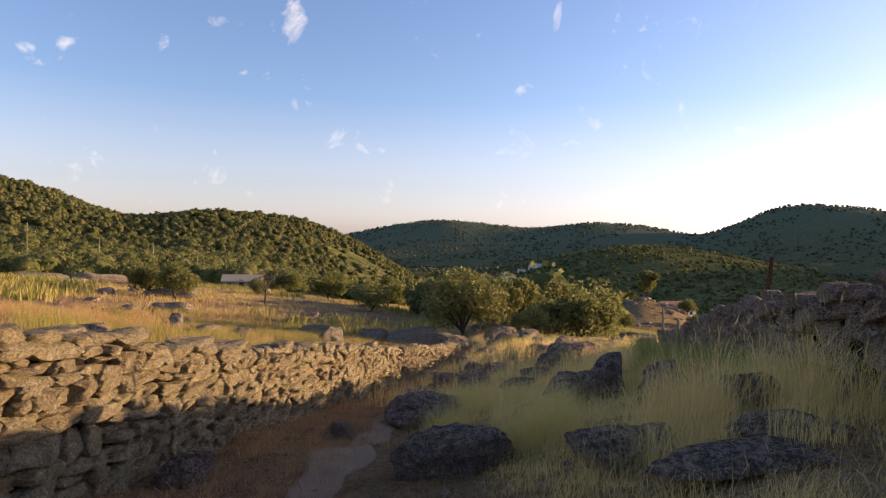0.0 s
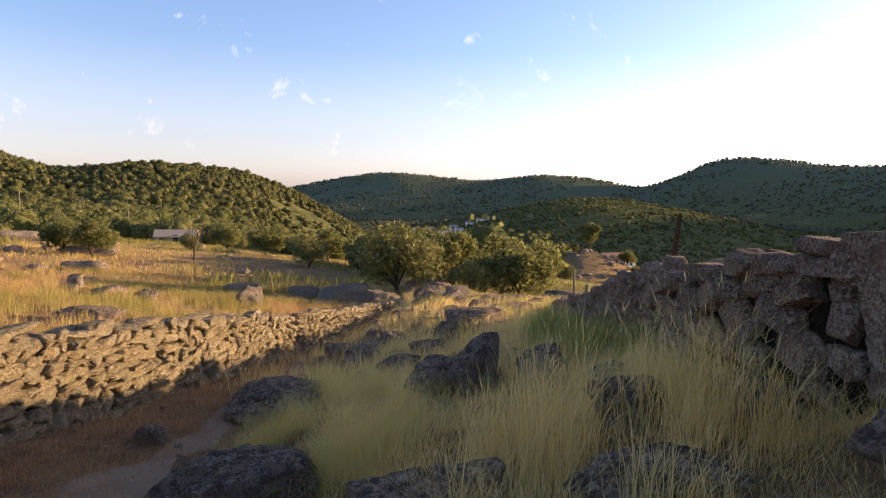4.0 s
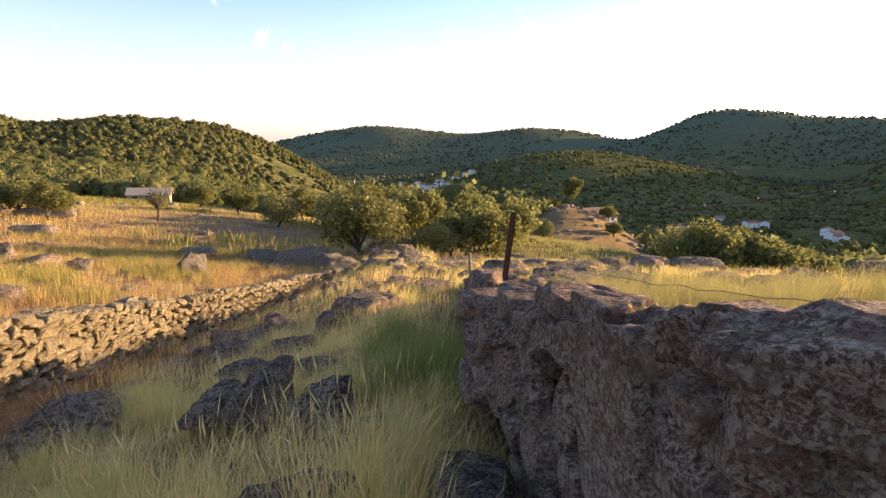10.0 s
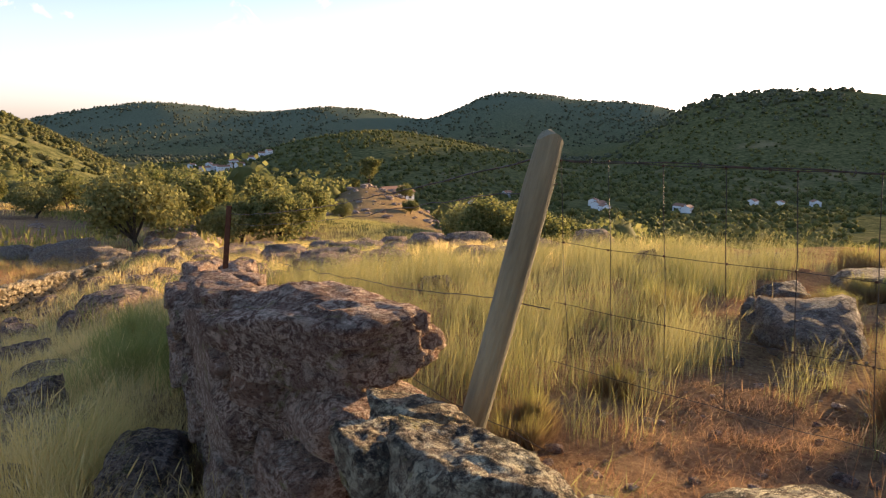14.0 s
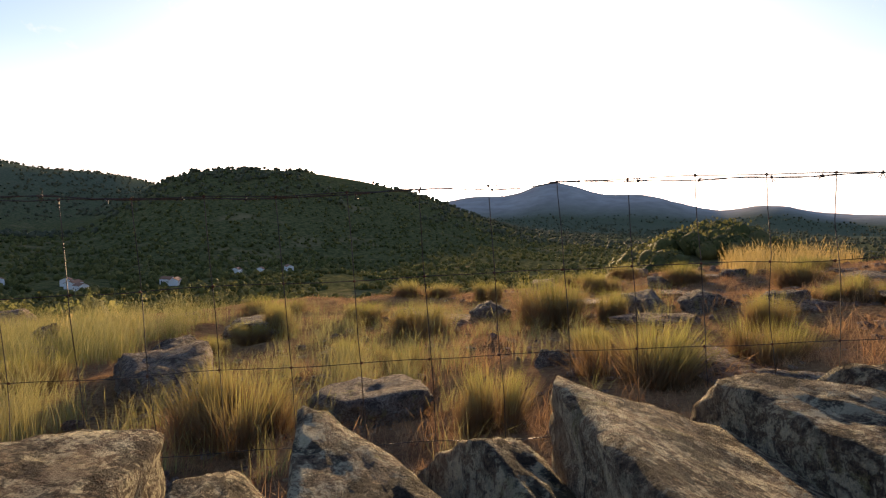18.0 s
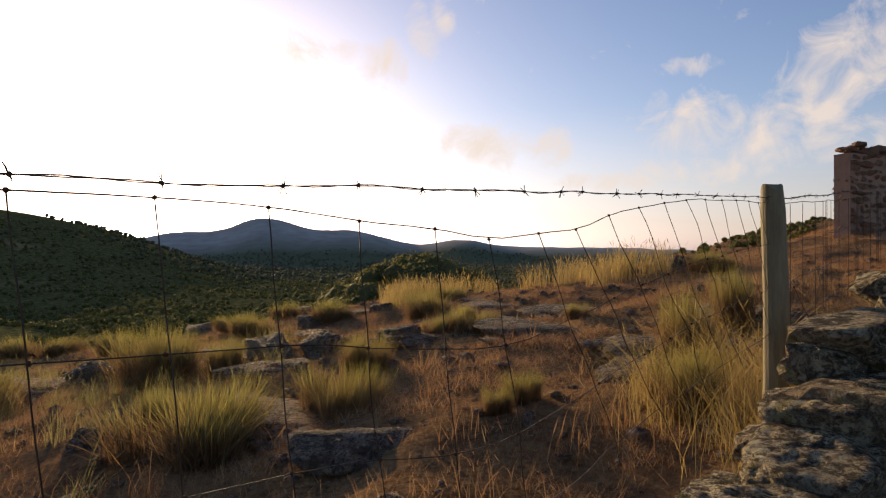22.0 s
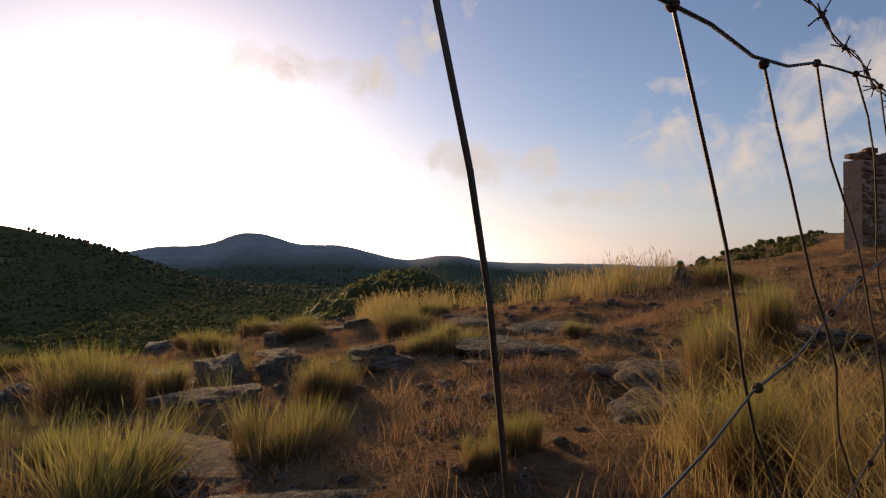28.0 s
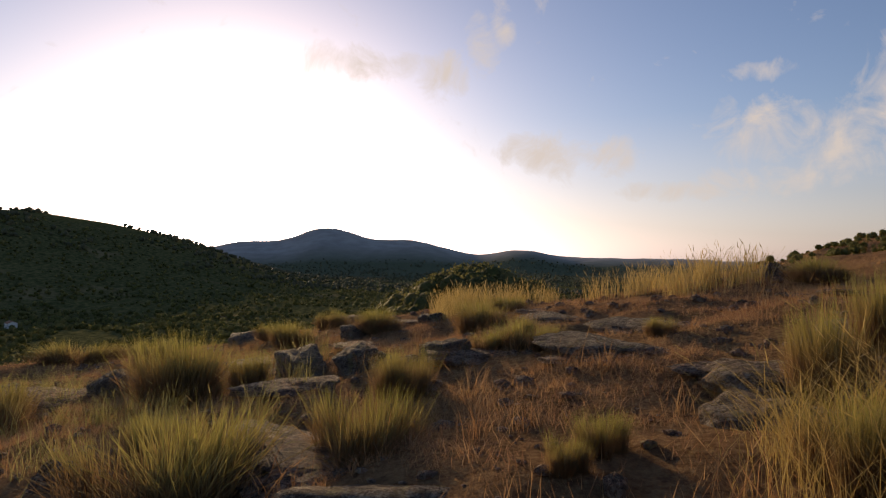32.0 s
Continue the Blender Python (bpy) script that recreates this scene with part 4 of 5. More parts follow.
grow("meadow_grass", 1500, 24, 0.14, (-24, 1.4, 4.5, 48), lambda x, y: (x < left_line(y) - 0.55) & blotch(x, y, 0.5, -0.75), (0.25, 0.6), (0.006, 0.014), (0.15, 0.6), M_GOLD, "golden dry meadow grass behind the stone wall", 3, 0.05)
grow("meadow_brown", 1900, 26, 0.18, (-24, 1.4, 4.5, 48), lambda x, y: (x < left_line(y) - 0.55) & blotch(x + 9, y, 0.4, 0.1), (0.2, 0.45), (0.006, 0.014), (0.2, 0.7), M_SHORT, "brown dry stems in the meadow", 3)
grow("meadow_green", 800, 40, 0.22, (-20, 1.0, 5.0, 45), lambda x, y: (x < left_line(y) - 0.7) & blotch(x, y, 0.35, 0.35), (0.3, 0.65), (0.008, 0.016), (0.1, 0.4), M_BROOM, "yellow-green broom sprigs in the meadow", 3)
grow("far_meadow", 6000, 12, 0.6, (-95, 4, 40, 165), lambda x, y: blotch(x, y, 0.12, -0.2), (0.25, 0.5), (0.025, 0.06), (0.1, 0.5), M_GOLD, "dry yellow grass on the far meadow slope", 2)
grow("far_scrub", 1500, 16, 0.6, (-95, 6, 38, 165), lambda x, y: blotch(x + 20, y, 0.10, 0.2), (0.5, 1.1), (0.08, 0.16), (0.1, 0.5), M_BROOM, "green scrub dotted over the meadow slope", 2)
grow("field_grass", 430, 95, 0.10, (4.0, 11.5, 4.8, 11.5), lambda x, y: (x > wall_x(y) + 0.45) & free_of_rocks(x, y, FIELDROCKS) & ((x < 7.2) | (y > 6.8) | blotch(x, y, 1.3, 0.35)), (0.26, 0.52), (0.0016, 0.0036), (0.08, 0.45), M_FIELD, "tall pale grass in the field beyond the wall", 3, 0.25)
grow("field_edge_grass", 34, 60, 0.08, (4.3, 9.0, 2.4, 4.6), lambda x, y: (x > wall_x(y) + 0.4) & blotch(x, y, 1.2, 0.2) & free_of_rocks(x, y, FIELDROCKS), (0.2, 0.40), (0.0016, 0.0036), (0.1, 0.6), M_FIELD, "tall grass clumps at the edge of the stony field", 3, 0.25)
grow("field_clumps", 90, 55, 0.06, (6.3, 12.5, 0.8, 5.2), lambda x, y: (x > wall_x(y) + 1.5) & free_of_rocks(x, y, FIELDROCKS), (0.15, 0.36), (0.0018, 0.0038), (0.1, 0.7), M_FIELD, "loose clumps of yellow-green grass between the rocks", 3, 0.15)
grow("field_tufts", 150, 26, 0.05, (5.8, 15, -5.0, 3.5), lambda x, y: (x > wall_x(y) + 0.6) & clear_of_walk(x, y, 1.2) & free_of_rocks(x, y, FIELDROCKS), (0.08, 0.26), (0.0025, 0.005), (0.15, 0.7), M_SHORT, "small dry tufts on the rocky field", 3, 0.1)
grow("ridge_grass", 70, 60, 0.10, (12.5, 17.5, -4.0, -0.2), lambda x, y: blotch(x, y, 0.9, 0.15), (0.25, 0.48), (0.004, 0.009), (0.1, 0.45), M_GOLD, "pale golden grass on the field's crest", 3, 0.2)
grow("post_grass", 24, 80, 0.09, (6.2, 7.6, -2.8, -1.15), lambda x, y: (x > wall_x(y) + 0.28), (0.2, 0.5), (0.0014, 0.003), (0.25, 1.0), M_GOLD, "dry golden grass round the fence post", 4, 0.25)
grow("lane_weeds", 420, 26, 0.07, (-2.8, 0.6, 3.5, 26), lambda x, y: (x > left_line(y) + 0.3) & (x < left_line(y) + 2.2 - 0.03 * y) & (np.abs(x + 0.75 - 0.03 * y) > 0.35), (0.06, 0.2), (0.002, 0.005), (0.2, 0.9), M_SHORT, "reddish dry weeds along the foot of the pale wall", 3, 0.1)
grow("lane_stubble", 7500, 12, 0.09, (-2.6, 4.0, 1.0, 31), lambda x, y: (x > left_line(y) + 0.25) & (x < wall_x(y) - 0.15) & (np.abs(x + 0.75 - 0.03 * y) > 0.22 + 0.12 * waves(x, y, 2.0)), (0.03, 0.13), (0.003, 0.007), (0.2, 0.9), M_SHORT, "short reddish dry grass in the lane", 1)
grow("verge_grass", 1500, 24, 0.14, (-1.5, 13, 9.5, 46), lambda x, y: (x > left_line(y) + 0.6) & ((x < wall_x(y) - 0.2) | (x > wall_x(y) + 0.4) | (y > 12)), (0.15, 0.42), (0.006, 0.013), (0.15, 0.6), M_TALL, "dry grass and weeds on the stony slope below the lane", 2, 0.0)
grow("slope_grass", 1300, 16, 0.32, (-3, 28, 40, 92), lambda x, y: x > -2, (0.25, 0.6), (0.02, 0.045), (0.1, 0.6), M_FIELD, "dry grass on the slope above the oaks", 2)
grow("verge_green", 420, 24, 0.16, (-1.5, 13, 11, 46), lambda x, y: (x > left_line(y) + 1.4) & blotch(x, y, 0.5, 0.0), (0.2, 0.5), (0.008, 0.015), (0.15, 0.6), M_GREEN, "green weeds on the slope below the lane", 2, 0.0)
grow("field_mat", 2300, 42, 0.065, (5.4, 15.5, -5.5, 4.4), lambda x, y: (x > wall_x(y) + 0.5) & blotch(x, y, 1.6, -0.2) & free_of_rocks(x, y, FIELDROCKS), (0.04, 0.13), (0.002, 0.0042), (0.5, 1.5), M_RUSTY, "matted low tufts of reddish dry grass on the field", 2)
grow("field_stubble", 9500, 12, 0.06, (4.2, 19, -9, 9), lambda x, y: (x > wall_x(y) + 0.2) & blotch(x, y, 1.1, -0.35), (0.02, 0.11), (0.0025, 0.006), (0.2, 0.9), M_RUSTY, "short reddish dry grass over the stony field", 1)


def scatter_rocks(name, label, count, region, keep, size, flat, seed, sunk, mesh):
    """Countless small stones as one sheet of geometry."""
    g = np.random.default_rng(seed)
    x, y = g.uniform(region[0], region[1], count * 3), g.uniform(region[2], region[3], count * 3)
    ok = keep(x, y)
    x, y = x[ok][:count], y[ok][:count]
    n = len(x)
    me = mesh
    sph = np.empty(len(me.vertices) * 3, np.float32)
    me.vertices.foreach_get("co", sph)
    sph = sph.reshape(-1, 3)
    tri = np.empty(len(me.polygons) * 3, np.int32)
    me.polygons.foreach_get("vertices", tri)
    tri = tri.reshape(-1, 3)
    a, s = g.uniform(0, 6.283, n), size[0] * (size[1] / size[0]) ** (g.random(n) ** 1.8)
    lx, ly = sph[None, :, 0] * s[:, None] * g.uniform(0.7, 1.5, n)[:, None], sph[None, :, 1] * s[:, None]
    vx, vy = lx * np.cos(a)[:, None] - ly * np.sin(a)[:, None] + x[:, None], lx * np.sin(a)[:, None] + ly * np.cos(a)[:, None] + y[:, None]
    hh = s * g.uniform(*flat, n)
    vz = (sph[None, :, 2] + 0.5 - sunk) * hh[:, None] + ground_z(x, y)[:, None]
    f = (np.arange(n)[:, None, None] * len(sph) + tri[None]).reshape(-1, 3)
    tagged(new(name, mesh_of(name, np.stack([vx, vy, vz], -1).reshape(-1, 3), f, M_ROCK, False)), label, "stones", kind="stuff")


scatter_rocks("slope_stones", "grey rocks strewn over the slope below the lane", 420, (-1.5, 13, 12, 50), lambda x, y: x > left_line(y) + 1.0, (0.15, 1.3), (0.4, 0.8), 71, 0.3, PALE[3])
scatter_rocks("meadow_stones", "grey rocks strewn over the dry meadow", 260, (-60, 0, 9, 110), lambda x, y: x < left_line(np.minimum(y, 30)) - 1.5, (0.2, 1.4), (0.4, 0.8), 72, 0.3, PALE[5])
scatter_rocks("knoll_stones", "grey boulders and tumbled terraces on the bare knoll", 420, (22, 76, 95, 172), lambda x, y: np.hypot(x - 48, y - 138) < 36, (0.4, 2.2), (0.4, 0.8), 76, 0.3, FARSTONE[3])
scatter_rocks("field_gravel", "small stones and gravel on the bare field", 2600, (4.6, 17, -5.5, 5), lambda x, y: x > wall_x(y) + 0.35, (0.015, 0.14), (0.4, 0.8), 73, 0.3, FARSTONE[1])
scatter_rocks("field_bedrock", "flat grey bedrock showing through the field", 26, (6.6, 15.5, -4.5, 3.8), lambda x, y: (x > wall_x(y) + 0.9) & clear_of_walk(x, y, 0.9), (0.3, 1.1), (0.12, 0.22), 74, 0.42, SLAB[2])
scatter_rocks("lane_gravel", "small stones on the trodden lane", 900, (-2.2, 3.4, 1.5, 16), lambda x, y: (x > left_line(y) + 0.3) & (x < wall_x(y) - 0.3), (0.015, 0.12), (0.4, 0.8), 75, 0.3, FARSTONE[2])


# ================= broom bushes =================
def broom_data(seed, n, h):
    """Upright green twigs fanning from several stems, with a fringe of short brown ones below."""
    g = np.random.default_rng(seed)
    m = 11
    sa, so = g.uniform(0, 2 * np.pi, m), np.sqrt(g.random(m)) * 0.36
    stem = np.stack([np.cos(sa) * so, np.sin(sa) * so], -1)
    tall = g.uniform(0.6, 1.05, m) * (1 - 0.5 * so)
    k = g.integers(0, m, n)
    root = stem[k] + g.normal(0, 0.055, (n, 2))
    low = g.random(n) < 0.38
    lng = h * np.where(low, g.uniform(0.15, 0.5, n), tall[k] * g.uniform(0.55, 1.1, n))
    lean = np.where(low, g.uniform(0.1, 0.9, n), np.abs(g.normal(0, 0.27, n)))
    az = np.arctan2(root[:, 1], root[:, 0]) + g.normal(0, 0.9, n)
    tipx, tipy = root[:, 0] + np.cos(az) * lng * lean, root[:, 1] + np.sin(az) * lng * lean
    tipz = lng * np.sqrt(np.maximum(1 - (lean * 0.8) ** 2, 0.15))
    w = g.uniform(0.003, 0.006, n) / 2
    fa = g.uniform(0, np.pi, n)
    sx, sy = np.cos(fa) * w, np.sin(fa) * w
    mid = 0.55
    bend = g.normal(0, 0.012, (n, 2))
    mx, my, mz = root[:, 0] * (1 - mid) + tipx * mid * 0.96 + bend[:, 0], root[:, 1] * (1 - mid) + tipy * mid * 0.96 + bend[:, 1], tipz * mid * 1.05
    v = np.stack([np.stack([root[:, 0] - sx, root[:, 1] - sy, 0 * sx - 0.02], -1), np.stack([root[:, 0] + sx, root[:, 1] + sy, 0 * sx - 0.02], -1),
                  np.stack([mx - sx, my - sy, mz], -1), np.stack([mx + sx, my + sy, mz], -1), np.stack([tipx, tipy, tipz], -1)], 1).reshape(-1, 3)
    f = (np.arange(n)[:, None, None] * 5 + np.array([(0, 1, 3), (0, 3, 2), (2, 3, 4)])[None]).reshape(-1, 3)
    return mesh_of("foliage", v, f, M_CUSHION, False)


def broom(x, y, w, h, seed):
    top = tagged(new("broom_bush"), "yellow-green cushion of broom on the stony field", "bush", "broom bushes")
    tw = new("foliage", BROOMS[seed % len(BROOMS)])
    tw.parent = top
    bm = bmesh.new()
    r = random.Random(seed)
    for _ in range(7):
        a = r.uniform(0, 6.28)
        limb(bm, Vector((0, 0, -0.03)), Vector((math.cos(a) * 0.14, math.sin(a) * 0.14, 0.2)), 0.012, 0.005, 5)
    part("stem", bm, M_BARK, top, "brown woody stems")
    top.matrix_basis = pose(x, y, float(ground_z(x, y)), 0, 0, (seed * 47) % 360) @ Matrix.Diagonal((w, w, h, 1))


def limb(bm, a, b, ra, rb, sides=6):
    """A tapered limb from a to b."""
    way = (b - a)
    q = way.to_track_quat("Z", "Y").to_matrix()
    rings = []
    for p, rad in ((a, ra), (b, rb)):
        rings.append([bm.verts.new(p + q @ Vector((math.cos(k * math.tau / sides) * rad, math.sin(k * math.tau / sides) * rad, 0))) for k in range(sides)])
    for k in range(sides):
        bm.faces.new((rings[0][k], rings[0][(k + 1) % sides], rings[1][(k + 1) % sides], rings[1][k]))
    bm.faces.new(rings[1])
    bm.faces.new(rings[0][::-1])


BROOMS = [broom_data(k, 3200, 1.0) for k in range(7)]
BUSHES = [(8.14, 0.94, 0.86, 0.40), (10.97, 2.05, 0.85, 0.60), (10.67, 1.40, 0.35, 0.40), (8.45, 0.17, 0.54, 0.37), (9.59, 0.02, 0.42, 0.38), (13.78, 0.64, 0.61, 0.34), (12.52, -0.70, 0.64, 0.42), (10.69, -0.62, 0.29, 0.24), (11.16, -0.99, 0.21, 0.21), (7.81, -0.81, 0.22, 0.18),
          (7.61, -0.63, 0.16, 0.14), (10.19, -1.89, 0.23, 0.18), (12.22, -4.32, 0.58, 0.30), (8.24, -1.95, 0.36, 0.50), (7.3, -1.43, 0.33, 0.33), (8.64, -2.48, 0.30, 0.46), (15.13, 5.42, 1.2, 0.36), (16.11, 1.65, 0.49, 0.4), (15.39, 2.41, 0.56, 0.28), (14.39, -1.16, 0.49, 0.25), (10.57, 3.58, 0.8, 0.5)]
BUSHES_B = [(10.75, 5.70, 0.39, 0.47), (14.05, 3.76, 0.58, 0.38), (10.68, -0.95, 0.5, 0.28), (8.78, 2.99, 0.40, 0.32), (7.03, 3.39, 0.72, 0.56), (7.20, 1.75, 0.42, 0.40), (12.4, 7.14, 1.2, 0.4), (8.9, 1.35, 0.34, 0.30),
            (10.28, 5.82, 0.53, 0.31), (14.3, 1.92, 0.68, 0.39), (7.72, 6.18, 0.56, 0.38), (4.90, 4.32, 0.41, 0.27), (9.39, 5.65, 0.41, 0.24), (5.85, 4.73, 0.26, 0.24), (9.2, 3.7, 0.5, 0.3), (11.6, 4.9, 0.6, 0.34)]
for n, (x, y, w, h) in enumerate(BUSHES + BUSHES_B):
    broom(x, y, w * 1.12, h * 1.1, n)


# ================= the trodden path =================
def build_path():
    """A strip of bare trodden soil with ragged edges, laid over the lane."""
    ny, nx = 70, 10
    v, f = [], []
    for i in range(ny):
        y = 1.5 + 13.5 * i / (ny - 1)
        half = 0.25 + 0.08 * math.sin(y * 2.3) + 0.06 * math.sin(y * 5.1 + 1)
        mid = -1.28 + 0.055 * y + 0.12 * math.sin(y * 0.8)
        for j in range(nx):
            x = mid + half * (2 * j / (nx - 1) - 1)
            lift = 0.02 if 0 < j < nx - 1 else -0.03
            v.append((x, y, float(ground_z(x, y)) + lift))
    for i in range(ny - 1):
        for j in range(nx - 1):
            a = i * nx + j
            f.append((a, a + 1, a + nx + 1, a + nx))
    tagged(new("path", mesh_of("path", v, f, M_DIRT)), "narrow trodden path of pale grey-brown soil", "path", kind="structure")


build_path()


# ================= fence =================
def tube(bm, pts, radius, sides=5):
    pts = [Vector(p) for p in pts]
    rings = []
    for i, p in enumerate(pts):
        way = (pts[min(i + 1, len(pts) - 1)] - pts[max(i - 1, 0)]).normalized()
        q = way.to_track_quat("Z", "Y").to_matrix()
        rings.append([bm.verts.new(p + q @ Vector((math.cos(k * math.tau / sides) * radius, math.sin(k * math.tau / sides) * radius, 0))) for k in range(sides)])
    for a, b in zip(rings, rings[1:]):
        for k in range(sides):
            bm.faces.new((a[k], a[(k + 1) % sides], b[(k + 1) % sides], b[k]))
    bm.faces.new(rings[0][::-1])
    bm.faces.new(rings[-1])


def wooden_post(name, base, top, radius, label, split=True):
    """A round stake with a weathered, slightly chamfered and split top."""
    base, top = Vector(base), Vector(top)
    lng = (top - base).length
    bm = bmesh.new()
    sides, levels = 18, 14
    rings = []
    r = random.Random(int(radius * 1e4) + int(abs(base.x) * 10))
    for i in range(levels + 1):
        u = i / levels
        rad = radius * (1.06 - 0.1 * u) * (0.86 if i == levels else 1.0)
        ring = []
        for k in range(sides):
            a = k * math.tau / sides
            d = rad * (1 + 0.05 * noise.noise(Vector((math.cos(a) * 2, math.sin(a) * 2, u * 3 + base.x))))
            if split and k == 3 and u > 0.3:
                d *= 0.78
            ring.append(bm.verts.new((math.cos(a) * d + 0.012 * math.sin(u * 3), math.sin(a) * d, u * lng + (0.012 * math.sin(a * 2) if i == levels else 0))))
        rings.append(ring)
    for a, b in zip(rings, rings[1:]):
        for k in range(sides):
            bm.faces.new((a[k], a[(k + 1) % sides], b[(k + 1) % sides], b[k]))
    bm.faces.new(rings[-1])
    bm.faces.new(rings[0][::-1])
    ob = part(name, bm, M_POST)
    ob.matrix_basis = Matrix.Translation(base) @ (top - base).to_track_quat("Z", "Y").to_matrix().to_4x4()
    return tagged(ob, label, "post", "fence posts")


def gz(x, y):
    return float(ground_z(x, y))


POST_B, POST_C, POST_D = (4.08, 2.9), (6.475, -1.30), (9.85, -4.95)
wooden_post("fence_post", (3.885, 3.26, 0.72), (4.065, 2.905, 2.18), 0.035, "leaning round wooden fence post with a split top")
wooden_post("fence_post", (6.50, -1.32, gz(6.5, -1.32) - 0.1), (6.475, -1.30, 2.345), 0.037, "grey weathered upright wooden fence post")
wooden_post("fence_post", (9.88, -4.97, gz(9.88, -4.97) - 0.1), (9.85, -4.95, 2.87), 0.05, "grey wooden fence post braced by a stick near the ruin")
wooden_post("brace_stick", (10.05, -5.35, gz(10.05, -5.35) - 0.05), (9.35, -4.5, 2.66), 0.025, "thin grey wooden stick leaning on the fence post", False)
wooden_post("fence_post", (4.13, 11.7, gz(4.13, 11.7) - 0.1), (4.11, 11.68, 0.52), 0.02, "thin pale wooden stake by the field wall", False)
wooden_post("fence_post", (4.0, 10.6, gz(4.0, 10.6) - 0.1), (4.0, 10.6, 0.42), 0.03, "short grey wooden stake in the wall", False)
iron = bmesh.new()
for dx, dy in ((0.045, 0.006), (0.006, 0.045)):
    bmesh.ops.create_cube(iron, size=1.0, matrix=Matrix.Translation((dx / 2, dy / 2, 0.5)) @ Matrix.Diagonal((dx, dy, 1, 1)))
iron_ob = tagged(part("iron_post", iron, M_RUST), "rusty angle-iron post standing in the stone wall", "post")
iron_ob.matrix_basis = Matrix.Translation((3.71, 7.25, 0.62)) @ (Vector((0.1, 0.0, 0.93))).to_track_quat("Z", "Y").to_matrix().to_4x4() @ Matrix.Diagonal((1, 1, 0.95, 1))

# net heights by y between the two near posts
NET_Y = [-1.30, -0.80, -0.60, -0.50, -0.42, -0.33, -0.24, 0.0, 0.36, 0.66, 1.0, 1.4, 1.8, 2.9]
NET_TOP = [2.30, 2.265, 2.236, 2.210, 2.184, 2.172, 2.161, 2.19, 2.198, 2.192, 2.172, 2.142, 2.13, 2.13]
NET_2 = [2.17, 2.12, 2.078, 2.053, 2.031, 2.013, 2.000, 2.04, 2.062, 2.045, 2.025, 2.0, 1.97, 1.95]


def fence_line(y):
    return float(np.interp(y, [-1.30, -0.80, -0.51, -0.17, 0.0, 0.27, 0.66, 2.9], [6.475, 6.01, 5.768, 5.478, 5.36, 5.155, 5.02, 4.09]))


def net_z(y, level):
    top, second = float(np.interp(y, NET_Y, NET_TOP)), float(np.interp(y, NET_Y, NET_2))
    return (top, second, second - 0.14, second - 0.28, second - 0.41)[level]


def kink(p, amount, seed):
    v = Vector(p)
    return v + Vector((noise.noise(v * 9 + Vector((seed, 0, 0))), noise.noise(v * 9 + Vector((0, seed, 0))), noise.noise(v * 7 + Vector((0, 0, seed))))) * amount


fence = tagged(new("wire_fence"), "sagging wire-net fence with a barbed top strand on wooden posts", "fence")
ys = np.linspace(POST_C[1], POST_B[1], 90)
for level in range(4):
    bm = bmesh.new()
    tube(bm, [kink((fence_line(y), y, net_z(y, level)), 0.006, level * 3.1) for y in ys], 0.0009 if level < 1 else 0.0007, 5)
    part("line_wire", bm, M_WIRE, fence)


def stay_lean(y):
    return float(np.interp(y, [-0.42, -0.33, -0.24, -0.1], [0.65, 0.5, 0.17, 0.08]))


# stays about a hand and a half apart, leaning along the line
arc = np.linspace(POST_C[1], POST_B[1], 900)
run = np.concatenate([[0], np.cumsum(np.hypot(np.diff([fence_line(q) for q in arc]), np.diff(arc)))])
stays = [float(np.interp(q, run, arc)) for q in np.arange(0.04, run[-1] - 0.03, 0.116) + (np.interp(-0.241, arc, run) - 0.04) % 0.116]
for n, y in enumerate(stays):
    bm = bmesh.new()
    head = kink((fence_line(y), y, net_z(y, 0)), 0.006, 0.0)
    drop = net_z(y, 0) - net_z(y, 3)
    pts = []
    for k in range(17):
        u = k / 16
        yy = y - stay_lean(y) * drop * u
        foot = kink((fence_line(yy), yy, net_z(y, 0) - drop * u), 0.006, 0.0)
        sway = 0.007 * math.sin(u * 9 + n * 1.7) * u
        pts.append(head.lerp(head, 0) if k == 0 else Vector((foot.x + sway, foot.y + 0.5 * sway, foot.z)))
    tube(bm, pts, 0.0008, 5)
    stay = part("stay_wire", bm, M_WIRE, fence)
    for level in range(3):
        q = y - stay_lean(y) * (net_z(y, 0) - net_z(y, level))
        bm = bmesh.new()
        bmesh.ops.create_uvsphere(bm, u_segments=8, v_segments=6, radius=0.0026, matrix=Matrix.Translation(kink((fence_line(q), q, net_z(q, level)), 0.006, level * 3.1)))
        part("knot", bm, M_RUST, stay, "small rusty wire knot")


